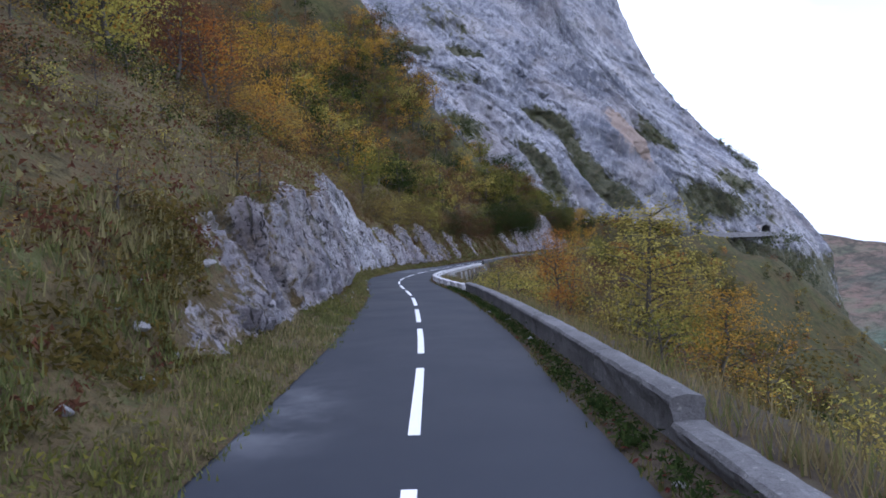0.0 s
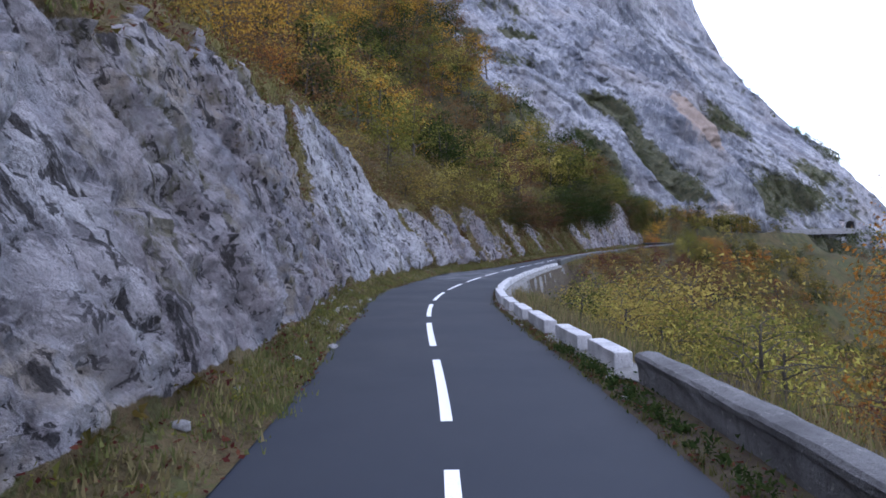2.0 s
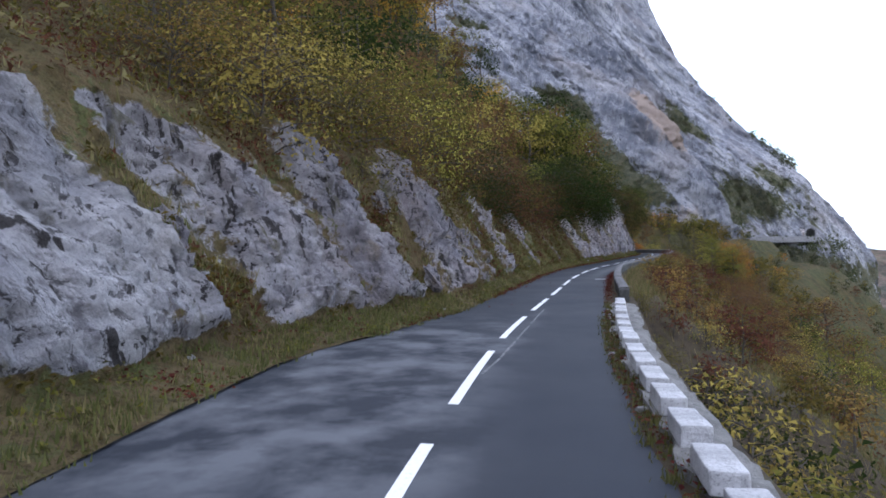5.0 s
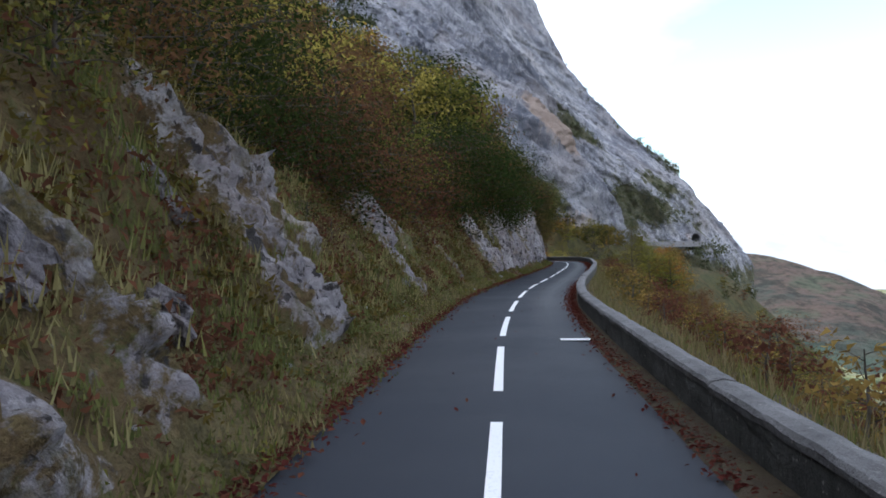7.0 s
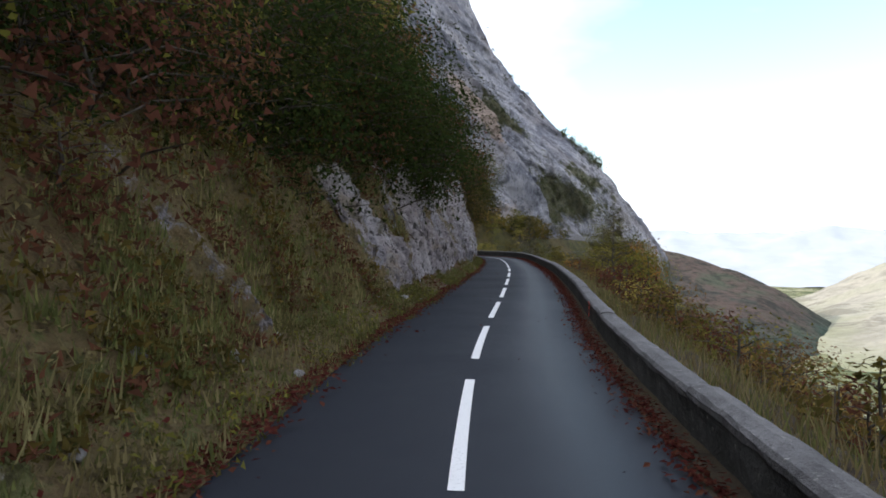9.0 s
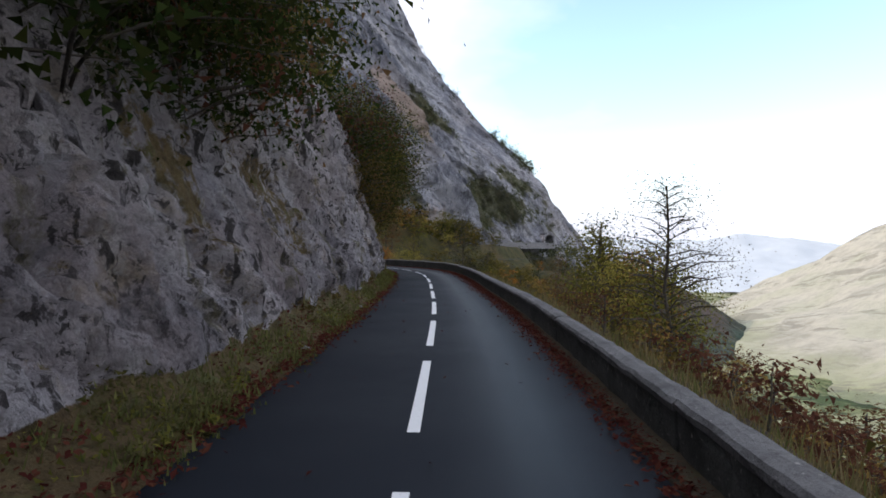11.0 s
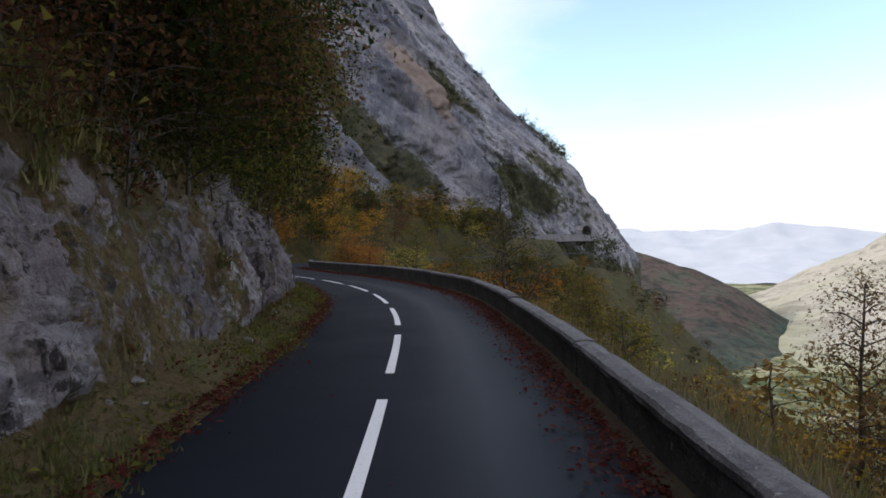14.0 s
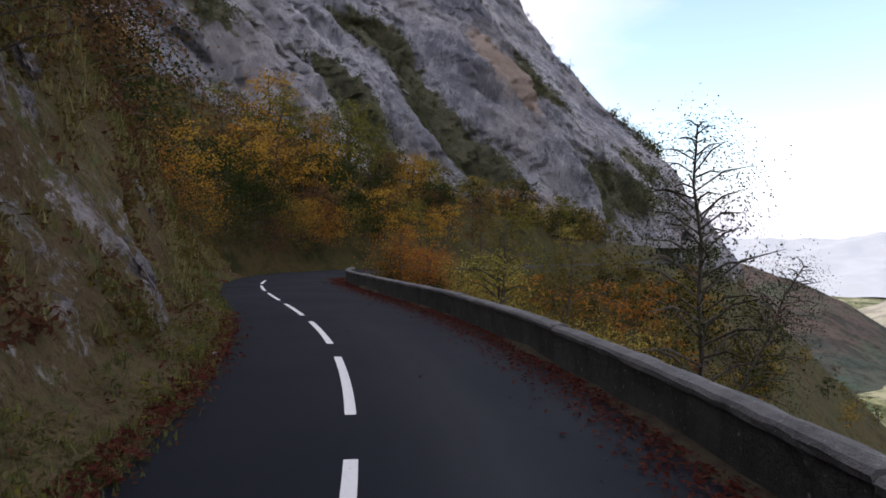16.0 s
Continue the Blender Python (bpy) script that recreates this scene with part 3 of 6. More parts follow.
# faint earlier line beside the dashes, and the crossways mark by the wall
for a, b, d0, d1 in ((51.4, 52.6, 0.10, 0.22), (52.7, 54.4, 0.22, 0.28), (54.6, 56.6, 0.28, 0.30), (57.0, 60.0, 0.30, 0.26)):
    s = np.linspace(a, b, 7)
    c = np.linspace(d0, d1, 7)
    v = np.concatenate([on_road(s, c - 0.022, 0.003), on_road(s, c + 0.022, 0.003)])
    part("old_line", mesh_of("old_line", v, np.array([[i, i + 7, i + 8, i + 1] for i in range(6)]), [FADED]), ROAD, "thin scraped remains of an old line")
v = np.concatenate([on_road(74.0, np.linspace(1.1, 1.66, 4), 0.004), on_road(74.24, np.linspace(1.1, 1.66, 4), 0.004)])
part("cross_mark", mesh_of("cross_mark", v, np.array([[i, i + 1, i + 5, i + 4] for i in range(3)]), [PAINT]), ROAD, "short white painted bar across the lane edge")

# ---------------------------------------------------------------- the bank above the road
ROCKY_S = [-30, 1, 4, 7, 30, 47, 50, 58, 66, 70, 76, 86, 92, 97, 100, 108, 114, 130, 134, 144, 149, 154, 190]
ROCKY_V = [0.10, 0.14, 0.55, 0.86, 0.97, 0.95, 0.78, 0.76, 0.70, 0.48, 0.34, 0.30, 0.32, 0.38, 0.76, 0.80, 0.95, 0.93, 0.68, 0.66, 0.47, 0.43, 0.2]


BANK = {}


def build_bank():
    s = np.arange(-8, 182, 0.125)
    rows = []
    foot, high, lean = lin(s, FOOT_S, FOOT_D), lin(s, HIGH_S, HIGH_Z), lin(s, LEAN_S, LEAN_K)
    high = high + 0.35 * fbm(np.stack([s * 0.35, s * 0, s * 0 + 3], 1), 3, 21) * smooth(3, 9, s)
    edge = lin(s, EDGE_S, EDGE_L) - 0.12
    for k in np.linspace(0, 1, 9):
        rows.append((-(edge + (foot - edge) * k), 0 * s + 0.30 * k**1.4 - 0.01, 0 * s, 0 * s))
    for k in np.linspace(0, 1, 64)[1:]:
        rows.append((-(foot + high * lean * k), 0.28 + high * k, 0 * s + k, 0 * s + 1))
    for k in np.linspace(0, 1, 26)[1:]:
        e = 9.0 * k
        rows.append((-(foot + high * lean + e), 0.28 + high + e * 0.78 - (1.6 * smooth(0.9, 1, k)), 0 * s + 1 + k, 0 * s + 2))
    d = np.array([r[0] for r in rows])
    z = np.array([r[1] for r in rows])
    hgt = np.array([r[2] for r in rows])
    zone = np.array([r[3] for r in rows])
    n, m = d.shape
    S = np.broadcast_to(s, d.shape)
    flat = lambda a: a.reshape(-1)
    a60 = radians(58)
    al = flat(S) * math.cos(a60) - flat(z) * math.sin(a60)
    ac = flat(S) * math.sin(a60) + flat(z) * math.cos(a60)
    dd = flat(d)
    q = np.stack([al * 0.42, ac * 1.0, dd * 0.8], 1)
    rocky = lin(flat(S), ROCKY_S, ROCKY_V)
    h = flat(hgt)
    patch = fbm(np.stack([al * 0.16, ac * 0.42, dd * 0.1], 1), 4, 31)
    edge_noise = fbm(np.stack([flat(S) * 1.4, flat(z) * 1.4, dd], 1), 3, 37)
    ribs = fbm(np.stack([al * 0.10, ac * 0.85, dd * 0.1], 1), 3, 33) * smooth(47, 51, flat(S)) * (1 - smooth(104, 112, flat(S)))
    green = 0.5 + 0.85 * (0.62 + 0.34 * patch + lin(flat(S), [48, 52, 68, 74], [0.36, 0.75, 0.75, 0.4]) * ribs + 0.10 * edge_noise - rocky)
    gully = flat(S) - 0.30 * flat(z) + 0.9 * edge_noise
    green = green + 0.36 * smooth(31.6, 33.4, gully) * (1 - smooth(34.0, 35.6, gully)) * smooth(0.12, 0.35, h + 0.1 * patch)
    green = green - 0.07 * smooth(68, 74, flat(S)) * (1 - smooth(92, 98, flat(S))) * smooth(0.42, 0.62, h + 0.15 * patch) * (1 - smooth(0.9, 1.0, h))
    green = green + 0.5 * smooth(126, 130, flat(S)) * (1 - smooth(145, 149, flat(S))) * smooth(2.3, 3.1, flat(z) + 0.5 * edge_noise)
    low_turf = 1 - smooth(0.01, 0.07, h - 0.04 * edge_noise)
    high_turf = smooth(0.84, 1.06, h + 0.13 * patch + 0.05 * edge_noise)
    green = np.maximum(green, np.maximum(low_turf * 0.9, high_turf))
    green = np.where(flat(zone) == 0, 1, green)
    bare = 1 - smooth(0.40, 0.62, green)
    f1, f2, who, tilt1 = cells(q * 0.62, 41)
    g1, g2, who2, tilt2 = cells(q * 1.7, 43)
    t1, t2, who3, tilt3 = cells(q * np.array([6.0, 3.6, 4.0]), 47)
    u1, u2, who4, tilt4 = cells(q * np.array([6.5, 5.0, 6.0]), 49)
    fine = fbm(q * 4.0, 4, 53, 0.6)
    big = fbm(np.stack([flat(S) * 0.22, flat(z) * 0.3, dd * 0.2], 1), 3, 51)
    out = 0.24 * big - lin(flat(S), [48, 52, 68, 74], [0.22, 0.42, 0.42, 0.22]) * ribs + bare * (0.30 * (who - 0.45) + 0.12 * tilt1 + 0.17 * (who2 - 0.5) + 0.10 * tilt2 + lin(flat(S), [0, 8, 22, 27, 33, 36, 48, 52, 70, 95, 110, 125], [1.2, 1.0, 1.0, 1.4, 1.4, 0.7, 0.7, 1.6, 1.6, 1.3, 1.1, 1.3]) * (0.11 * (who3 - 0.5) + 0.08 * tilt3 + 0.07 * (who4 - 0.5) + 0.05 * fine))
    out -= bare * (0.16 * np.exp(-(((f2 - f1) / 0.06) ** 2)) + 0.05 * np.exp(-(((g2 - g1) / 0.07) ** 2)))
    seam = ac * 0.55 + 0.45 * fbm(np.stack([al * 0.12, ac * 0.3, dd * 0.3], 1), 3, 57)
    seam = abs(seam - np.floor(seam) - 0.5) * 2
    out -= bare * 0.15 * np.exp(-((seam / 0.13) ** 2)) * smooth(-0.2, 0.3, patch + 0.3 * edge_noise)
    out += bare * 0.12 + (1 - bare) * 0.10 * fbm(np.stack([flat(S) * 1.7, flat(z) * 1.7, dd * 1.7], 1), 4, 55)
    fade = np.where(flat(zone) == 0, 0.25 * smooth(0, 1, (-dd - 1.7) / 1.0), 1.0) * smooth(0.0, 0.13, h + (flat(zone) > 0) * 0.02)
    fade = np.maximum(fade, np.where(flat(zone) == 0, 0.12 * smooth(0, 0.6, -dd - 1.95), 0))
    fade = np.where(h > 1.0, fade * (1 - smooth(1.7, 2.0, h)), fade)
    out = np.clip(out, -0.7, 0.8) * fade
    steep = np.clip(np.broadcast_to(1 / np.hypot(1, lin(s, LEAN_S, LEAN_K)), d.shape).reshape(-1), 0, 1)
    nd = np.where(flat(zone) == 1, steep, np.where(flat(zone) == 0, 0.0, 0.6))
    d2 = dd + out * nd
    z2 = flat(z) + out * np.sqrt(1 - nd**2)
    keep = np.where(flat(zone) == 1, np.minimum(d2, -lin(flat(S), EDGE_S, EDGE_L) - 0.15), d2)
    v = on_road(flat(S), keep, z2)
    turfy = (green > 0.6) & (h < 1.95)
    BANK["place"], BANK["s"], BANK["h"], BANK["zone"] = v[turfy], flat(S)[turfy], h[turfy], flat(zone)[turfy]
    me = mesh_of("bank", v, grid_faces(n, m)[:, ::-1], [ROCK], True)
    attribute(me, "green", green)
    attribute(me, "pale", smooth(35.0, 38.0, flat(S)) * (1 - smooth(49, 53, flat(S))))
    tagged(new("rock_bank", me), "grey limestone bank with turf and rough cut faces", "rock face", kind="structure")


build_bank()


def build_shoulder():
    s = np.arange(-24, 200, 0.4)
    edge = road_right(s) - 0.12
    outer = np.maximum(lin(s, OUTER_S, OUTER_D), edge + 0.6)
    rows = [(edge, 0 * s - 0.05)]
    for k in np.linspace(0, 1, 7)[1:]:
        rows.append((edge + (outer - edge) * k, 0.03 * math.sin(k * 3.1) - 0.09 * smooth(21, 22, s) * (1 - smooth(61, 62, s))))
    for e in (0.4, 0.8, 1.3, 2, 3, 4.2, 5.6, 7.2, 9.0):
        rows.append((outer + e, 0 * s + drop_height(s, np.full(len(s), e)) - (1.4 if e == 9.0 else 0)))
    d, z = np.array([r[0] for r in rows]), np.array([r[1] for r in rows])
    S = np.broadcast_to(s, d.shape)
    bumpy = 0.14 * fbm(np.stack([S.ravel() * 0.9, d.ravel() * 0.9, 0 * d.ravel()], 1), 4, 61) * smooth(2.6, 4.0, d.ravel())
    v = on_road(S.ravel(), d.ravel(), z.ravel() + bumpy)
    me = mesh_of("shoulder", v, grid_faces(*d.shape), [VERGE], True)
    tagged(new("outer_verge", me), "soil and grass verge dropping steeply below the road", "verge", kind="structure")


build_shoulder()


def build_ground():
    def axis(a, b, step, far):
        mid = list(np.arange(a, b + 0.1, step))
        g, lo, hi = step, [], []
        x = a
        while x > -far:
            g *= 1.35
            x -= g
            lo.append(x)
        x, g = b, step
        while x < far:
            g *= 1.35
            x += g
            hi.append(x)
        return np.array(lo[::-1] + mid + hi)

    xs, ys = axis(-180, 330, 3.5, 4200), axis(-60, 470, 3.5, 4200)
    X, Y = np.meshgrid(xs, ys)
    x, y = X.ravel(), Y.ravel()
    z, s, d = height_at(x, y)
    rough = fbm(np.stack([x * 0.02, y * 0.02, 0 * x], 1), 4, 71) * 5.0 + fbm(np.stack([x * 0.12, y * 0.12, 0 * x], 1), 3, 73) * 0.9
    z = z + rough * smooth(12, 40, abs(d))
    z = z - 5.0 * (1 - smooth(7.5, 11.0, abs(d)))
    me = mesh_of("ground", np.stack([x, y, z], 1), grid_faces(len(ys), len(xs)), [EARTH], True)
    tagged(new("ground", me), "steep autumn hillside falling into a valley", "ground", kind="structure")


build_ground()

# ---------------------------------------------------------------- the great cliff
K = 1.15
CLIFF_U = np.array([0, 110, 200, 290, 345, 385, 425, 465, 535, 660.0])
CLIFF_X = np.array([-150, -60, 20, 86, 108, 122, 150, 176, 192, 202.0]) * K
CLIFF_Y = np.array([175, 200, 222, 246, 262, 276, 297, 330, 400, 520.0]) * K
IN_X = np.array([-0.25, -0.3, -0.35, -0.4, -0.38, -0.30, -0.12, -0.75, -1.0, -1.0])
IN_Y = np.array([0.97, 0.95, 0.94, 0.92, 0.93, 0.95, 0.99, 0.66, 0.2, 0.1])
PROF_Z = np.array([-90, 0, 12, 21, 36, 45, 55, 68, 85, 101, 130, 260.0]) * K
BACK_NOSE = np.array([-32, -1, 0, 5, 19, 28, 45, 61, 82, 98, 127, 262.0]) * K
BACK_FACE = np.array([-40, 0, 3, 8, 20, 27, 36, 46, 61, 76, 103, 240.0]) * K


# the cliff's outer edge against the sky, by height
NOSE_Z = [0, 12, 26, 36, 47, 56, 65, 76, 92, 112, 135, 160, 190]
NOSE_X = [199.3, 196.9, 194.8, 193.0, 187.6, 183.5, 176.7, 168.7, 156.4, 143.9, 132.9, 125.4, 113.3]
NOSE_Y = [364.4, 371.9, 378.9, 384.1, 393.0, 399.9, 407.6, 414.5, 421.5, 426.5, 433.1, 437.9, 444.1]
# turf and scrub on its ledges: along, up, half length, half height
LEDGES = [(156, 94, 22, 8), (180, 112, 18, 6), (212, 94, 15, 6), (224, 113, 12, 4), (252, 72, 12, 6), (264, 62, 7, 8), (266, 48, 6, 8), (270, 34, 8, 8), (272, 25, 9, 6), (234, 46, 5, 8), (238, 28, 6, 10), (352, 63, 10, 7), (324, 36, 7, 9), (338, 18, 13, 8), (368, 25, 13, 6), (398, 37, 9, 4), (380, -5, 30, 6), (330, -3, 26, 6), (200, 62, 14, 9)]
CRAG = {}


def cliff_base(u, z, out=0.0):
    """The cliff's plain form: places, and the way into the rock."""
    nose = smooth(330, 425, u)
    back = lin(z, PROF_Z, BACK_FACE) * (1 - nose) + lin(z, PROF_Z, BACK_NOSE) * nose - out
    ix, iy = lin(u, CLIFF_U, IN_X), lin(u, CLIFF_U, IN_Y)
    n = np.hypot(ix, iy)
    ix, iy = ix / n, iy / n
    edge = np.clip(z, 0, 190)
    deep = lin(edge, PROF_Z, BACK_NOSE)
    w = smooth(300, 425, u)
    x = lin(u, CLIFF_U, CLIFF_X) + ix * back + w * (lin(edge, NOSE_Z, NOSE_X) - (172.5 - 0.12 * deep))
    y = lin(u, CLIFF_U, CLIFF_Y) + iy * back + w * (lin(edge, NOSE_Z, NOSE_Y) - (341.5 + 0.99 * deep)) + 22 * np.exp(-(((u - 265) / 80) ** 2))
    return x, y, ix, iy


def build_cliff():
    u = np.linspace(0, 660, 480)
    z = np.concatenate([np.linspace(-90, 0, 30)[:-1], np.linspace(0, 110, 160)[:-1], np.linspace(110, 260, 70)]) * K
    U, Z = np.meshgrid(u, z)
    U, Z = U.ravel(), Z.ravel()
    rib = fbm(np.stack([(U + 0.55 * Z) * 0.035, Z * 0.008, U * 0], 1), 4, 81)
    crag = fbm(np.stack([(U + 0.3 * Z) * 0.07, Z * 0.045, U * 0], 1), 5, 83, 0.62)
    pillar = -abs(fbm(np.stack([(U + 0.2 * Z) * 0.085, Z * 0.014, U * 0], 1), 5, 82, 0.62)) + 0.3
    c1, c2, who, tilt = cells(np.stack([(U + 0.5 * Z) * 0.075, Z * 0.030, 0 * U], 1), 85)
    d1, d2, who2, tilt2 = cells(np.stack([(U + 0.5 * Z) * 0.24, Z * 0.11, 0 * U], 1), 87)
    calm = 1 - 0.80 * np.exp(-(((U - 428) / 46) ** 2))
    out = calm * (6.0 * fbm(np.stack([U * 0.020, U * 0, Z * 0.012], 1), 3, 80) + 4.5 * rib + 2.0 * tilt) + (0.45 + 0.55 * calm) * (4.2 * crag + 6.5 * pillar + 2.4 * (who - 0.5) + 1.4 * (who2 - 0.5) + 2.2 * tilt2)
    out += 11.0 * smooth(258, 300, U) * (1 - smooth(305, 317, U)) * smooth(-8, 10, Z) * (1 - smooth(58, 100, Z))
    out -= 7.0 * np.exp(-(((U - lin(Z, [25, 48, 62, 72, 94, 113], [273, 266, 262, 252, 212, 190])) / 8) ** 2)) * smooth(5, 25, Z)
    out -= 6.0 * np.exp(-(((U - 328 - 0.25 * (Z - 30)) / 7) ** 2)) * (1 - smooth(45, 75, Z))
    out -= 6.0 * np.exp(-(((U - 286) / 5) ** 2) - (((Z - 49 + 0.5 * (U - 286)) / 3.0) ** 2))
    out += 4.0 * np.exp(-(((U - 350) / 16) ** 2)) * smooth(20, 45, Z) * (1 - smooth(90, 120, Z))
    x, y, ix, iy = cliff_base(U, Z, out)
    CRAG["place"], CRAG["u"], CRAG["z"] = np.stack([x, y, Z], 1), U, Z
    faces = grid_faces(len(z), len(u))
    fu, fz = U[faces].mean(1), Z[faces].mean(1)
    hole = (abs(fu - 397) < 4.0) & (fz > 6.2) & (fz < 12.0)
    me = mesh_of("cliff", np.stack([x, y, Z], 1), faces[~hole], [CLIFF], True)
    green = 0.20 + 0.30 * fbm(np.stack([(U + 0.6 * Z) * 0.016, Z * 0.022, 0 * U], 1), 4, 91) + (1 - smooth(-14, 0, Z)) * 0.35
    for u0, z0, ru, rz in LEDGES:
        green = green + 0.62 * np.exp(-((((U - u0) + 0.45 * (Z - z0)) / (1.3 * ru)) ** 2) - (((Z - z0) / (1.3 * rz)) ** 2))
    attribute(me, "green", green)
    CRAG["green"] = green
    warm = np.exp(-(((U - 303) / 13) ** 2) - (((Z - 60) / 15) ** 2)) * 1.6 + 0.5 * np.exp(-(((U - 285) / 16) ** 2) - (((Z - 14) / 10) ** 2))
    attribute(me, "warm", np.clip(warm, 0, 1))
    tagged(new("cliff", me), "huge grey limestone cliff with green ledges", "cliff", kind="structure")


build_cliff()
# ---------------------------------------------------------------- parapets
def wall_section(parent, s0, s1, face, high, thick, seed, mat, drop=0.35):
    s = np.arange(s0, s1 + 1e-6, (s1 - s0) / max(2, round((s1 - s0) / 0.22)))
    body = [(0.05, -drop), (0.03, 0.0), (0.015, high * 0.5), (0.0, high - 0.10), (thick, high - 0.10), (thick, high * 0.4), (thick, -drop - 0.9)]
    cap = [(-0.012, high - 0.105), (-0.018, high - 0.05), (0.012, high - 0.012), (thick * 0.5, high + 0.008), (thick - 0.01, high - 0.012), (thick + 0.015, high - 0.05), (thick + 0.01, high - 0.105)]

    def sweep(name, prof, rough, mat, parent):
        k = len(prof)
        P = np.array(prof)
        S = np.repeat(s, k)
        D, Z = np.tile(P[:, 0], len(s)), np.tile(P[:, 1], len(s))
        q = np.stack([S * 3.4, D * 5, Z * 5 + seed], 1)
        D = D + rough * 0.45 * fbm(q, 3, seed) + rough * 0.8 * fbm(q * 3.1, 2, seed + 1)
        Z = Z + np.where(Z > 0, rough * 0.4 * fbm(q * 0.8 + 5, 3, seed + 3) + rough * 0.7 * fbm(q * 3.3, 2, seed + 5), 0)
        f = lin(S, *face) if isinstance(face, tuple) else face
        v = on_road(S, f + D, Z)
        faces = grid_faces(len(s), k).tolist() + [list(range(k))[::-1], list(range((len(s) - 1) * k, len(s) * k))]
        if name == "coping":
            faces += [[a * k, (a + 1) * k, (a + 1) * k + k - 1, a * k + k - 1] for a in range(len(s) - 1)]
        return part(name, mesh_of(name, v, faces, [mat]), parent)

    ob = sweep("wall_section", body, 0.022, mat, parent)
    sweep("coping", cap, 0.015, COPING, ob)
    return ob


def parapet(name, label, breaks, face, highs, thick, seed, mat):
    ob = tagged(new(name), label, "parapet wall", kind="structure")
    for i, (a, b) in enumerate(zip(breaks[:-1], breaks[1:])):
        wall_section(ob, a + 0.012, b - 0.012, face, highs[i % len(highs)], thick, seed + 7 * i, mat)
    return ob


parapet("parapet_wall_near", "weathered grey concrete parapet along the drop", [-3.3, -0.7, 2.0, 6.5, 11.2, 16.0, 21.4], ([-22, 2, 6, 12, 22], [2.28, 2.28, 2.29, 2.38, 2.46]), [0.24, 0.45, 0.45, 0.43, 0.41, 0.40], 0.30, 100, WALL_OLD)
parapet("parapet_wall_far", "long low weathered concrete parapet with a rough grey cap", [62.3, 68.0, 74.6, 80, 86, 92, 98, 104, 110, 116, 122, 128, 134, 140, 146, 152, 158, 164, 170, 176, 184], FACE2, [0.47, 0.48, 0.46, 0.47, 0.44, 0.46, 0.48, 0.47, 0.48, 0.46, 0.47, 0.48, 0.50, 0.54, 0.57, 0.60, 0.62, 0.62, 0.62, 0.6], 0.27, 200, WALL_SHADED)


def block_mesh(long, deep, high, seed):
    bm = bmesh.new()
    bmesh.ops.create_cube(bm, size=1)
    bmesh.ops.scale(bm, vec=(deep, long, high), verts=bm.verts)
    bmesh.ops.subdivide_edges(bm, edges=bm.edges[:], cuts=2, use_grid_fill=True)
    bmesh.ops.bevel(bm, geom=[e for e in bm.edges if e.is_manifold and e.calc_face_angle(0) > 0.8], offset=0.02, segments=2, profile=0.6, affect="EDGES")
    for vert in bm.verts:
        vert.co += Vector(noise.noise_vector(vert.co * 4 + Vector((seed * 3.1, 0, 0)))) * 0.014
    return bm_mesh("parapet_stone", bm, STONE_PALE)


def put_block(s, d, long, deep, high, lift, turn, seed, label):
    p = on_road(s, d, lift + high / 2)
    ob = tagged(new("parapet_stone", block_mesh(long, deep, high, seed)), label, "stone block", group="white stones along the road edge")
    ob.matrix_world = pose(*p, 0, 0, math.degrees(float(lin(s, SS, RT))) + turn)


rng = random.Random(4)
BLOCKS = [(22.1, 23.4), (23.8, 25.3), (26.0, 28.0), (28.5, 30.0), (30.65, 32.2), (32.8, 34.4)]
BLOCKS += [(34.6 + 1.9 * k, 36.4 + 1.9 * k) for k in range(5)]
BLOCKS += [(44.2 + 1.05 * k, 44.86 + 1.05 * k + rng.uniform(0, 0.14)) for k in range(17)]
for i, (s, e) in enumerate(BLOCKS):
    near = s < 44
    front = lin(s, [22, 24, 27, 29, 31, 34, 37, 44, 62], [2.40, 2.30, 2.22, 2.19, 2.14, 2.05, 2.12, 2.16, 2.06])
    put_block((s + e) / 2, front + 0.13, e - s, 0.26, 0.26 if near else rng.uniform(0.15, 0.20), 0.03, rng.uniform(-1.5, 1.5), i,
              "whitewashed rectangular parapet stone on a broken footing" if near else "pale worn parapet stone standing apart at the road edge")


def footing():
    """Broken masonry under and behind the stones."""
    s = np.arange(21.5, 62.2, 0.16)
    prof = [(0.02, -0.25), (0.04, 0.03), (0.3, 0.05), (0.5, 0.03), (0.66, -0.02), (0.76, -0.25), (0.80, -0.8), (0.84, -1.8), (0.90, -3.0), (0.96, -4.6)]
    front = lin(s, [22, 24, 27, 29, 31, 34, 37, 44, 62], [2.34, 2.24, 2.16, 2.12, 2.08, 1.99, 2.05, 2.09, 1.97])
    P = np.array(prof)
    k = len(prof)
    S = np.repeat(s, k)
    D, Z = np.tile(P[:, 0], len(s)), np.tile(P[:, 1], len(s))
    q = np.stack([S * 1.6, D * 2.5, Z], 1)
    c1, c2, who, tilt = cells(q * 1.3, 301)
    v = on_road(S, np.repeat(front, k) + D + 0.10 * fbm(q, 3, 303), Z + 0.07 * (who - 0.7) + 0.04 * fbm(q * 2, 3, 305))
    tagged(new("wall_footing", mesh_of("wall_footing", v, grid_faces(len(s), k), [FOOTING])), "crumbling grey masonry footing at the road edge", "masonry", kind="structure")


footing()

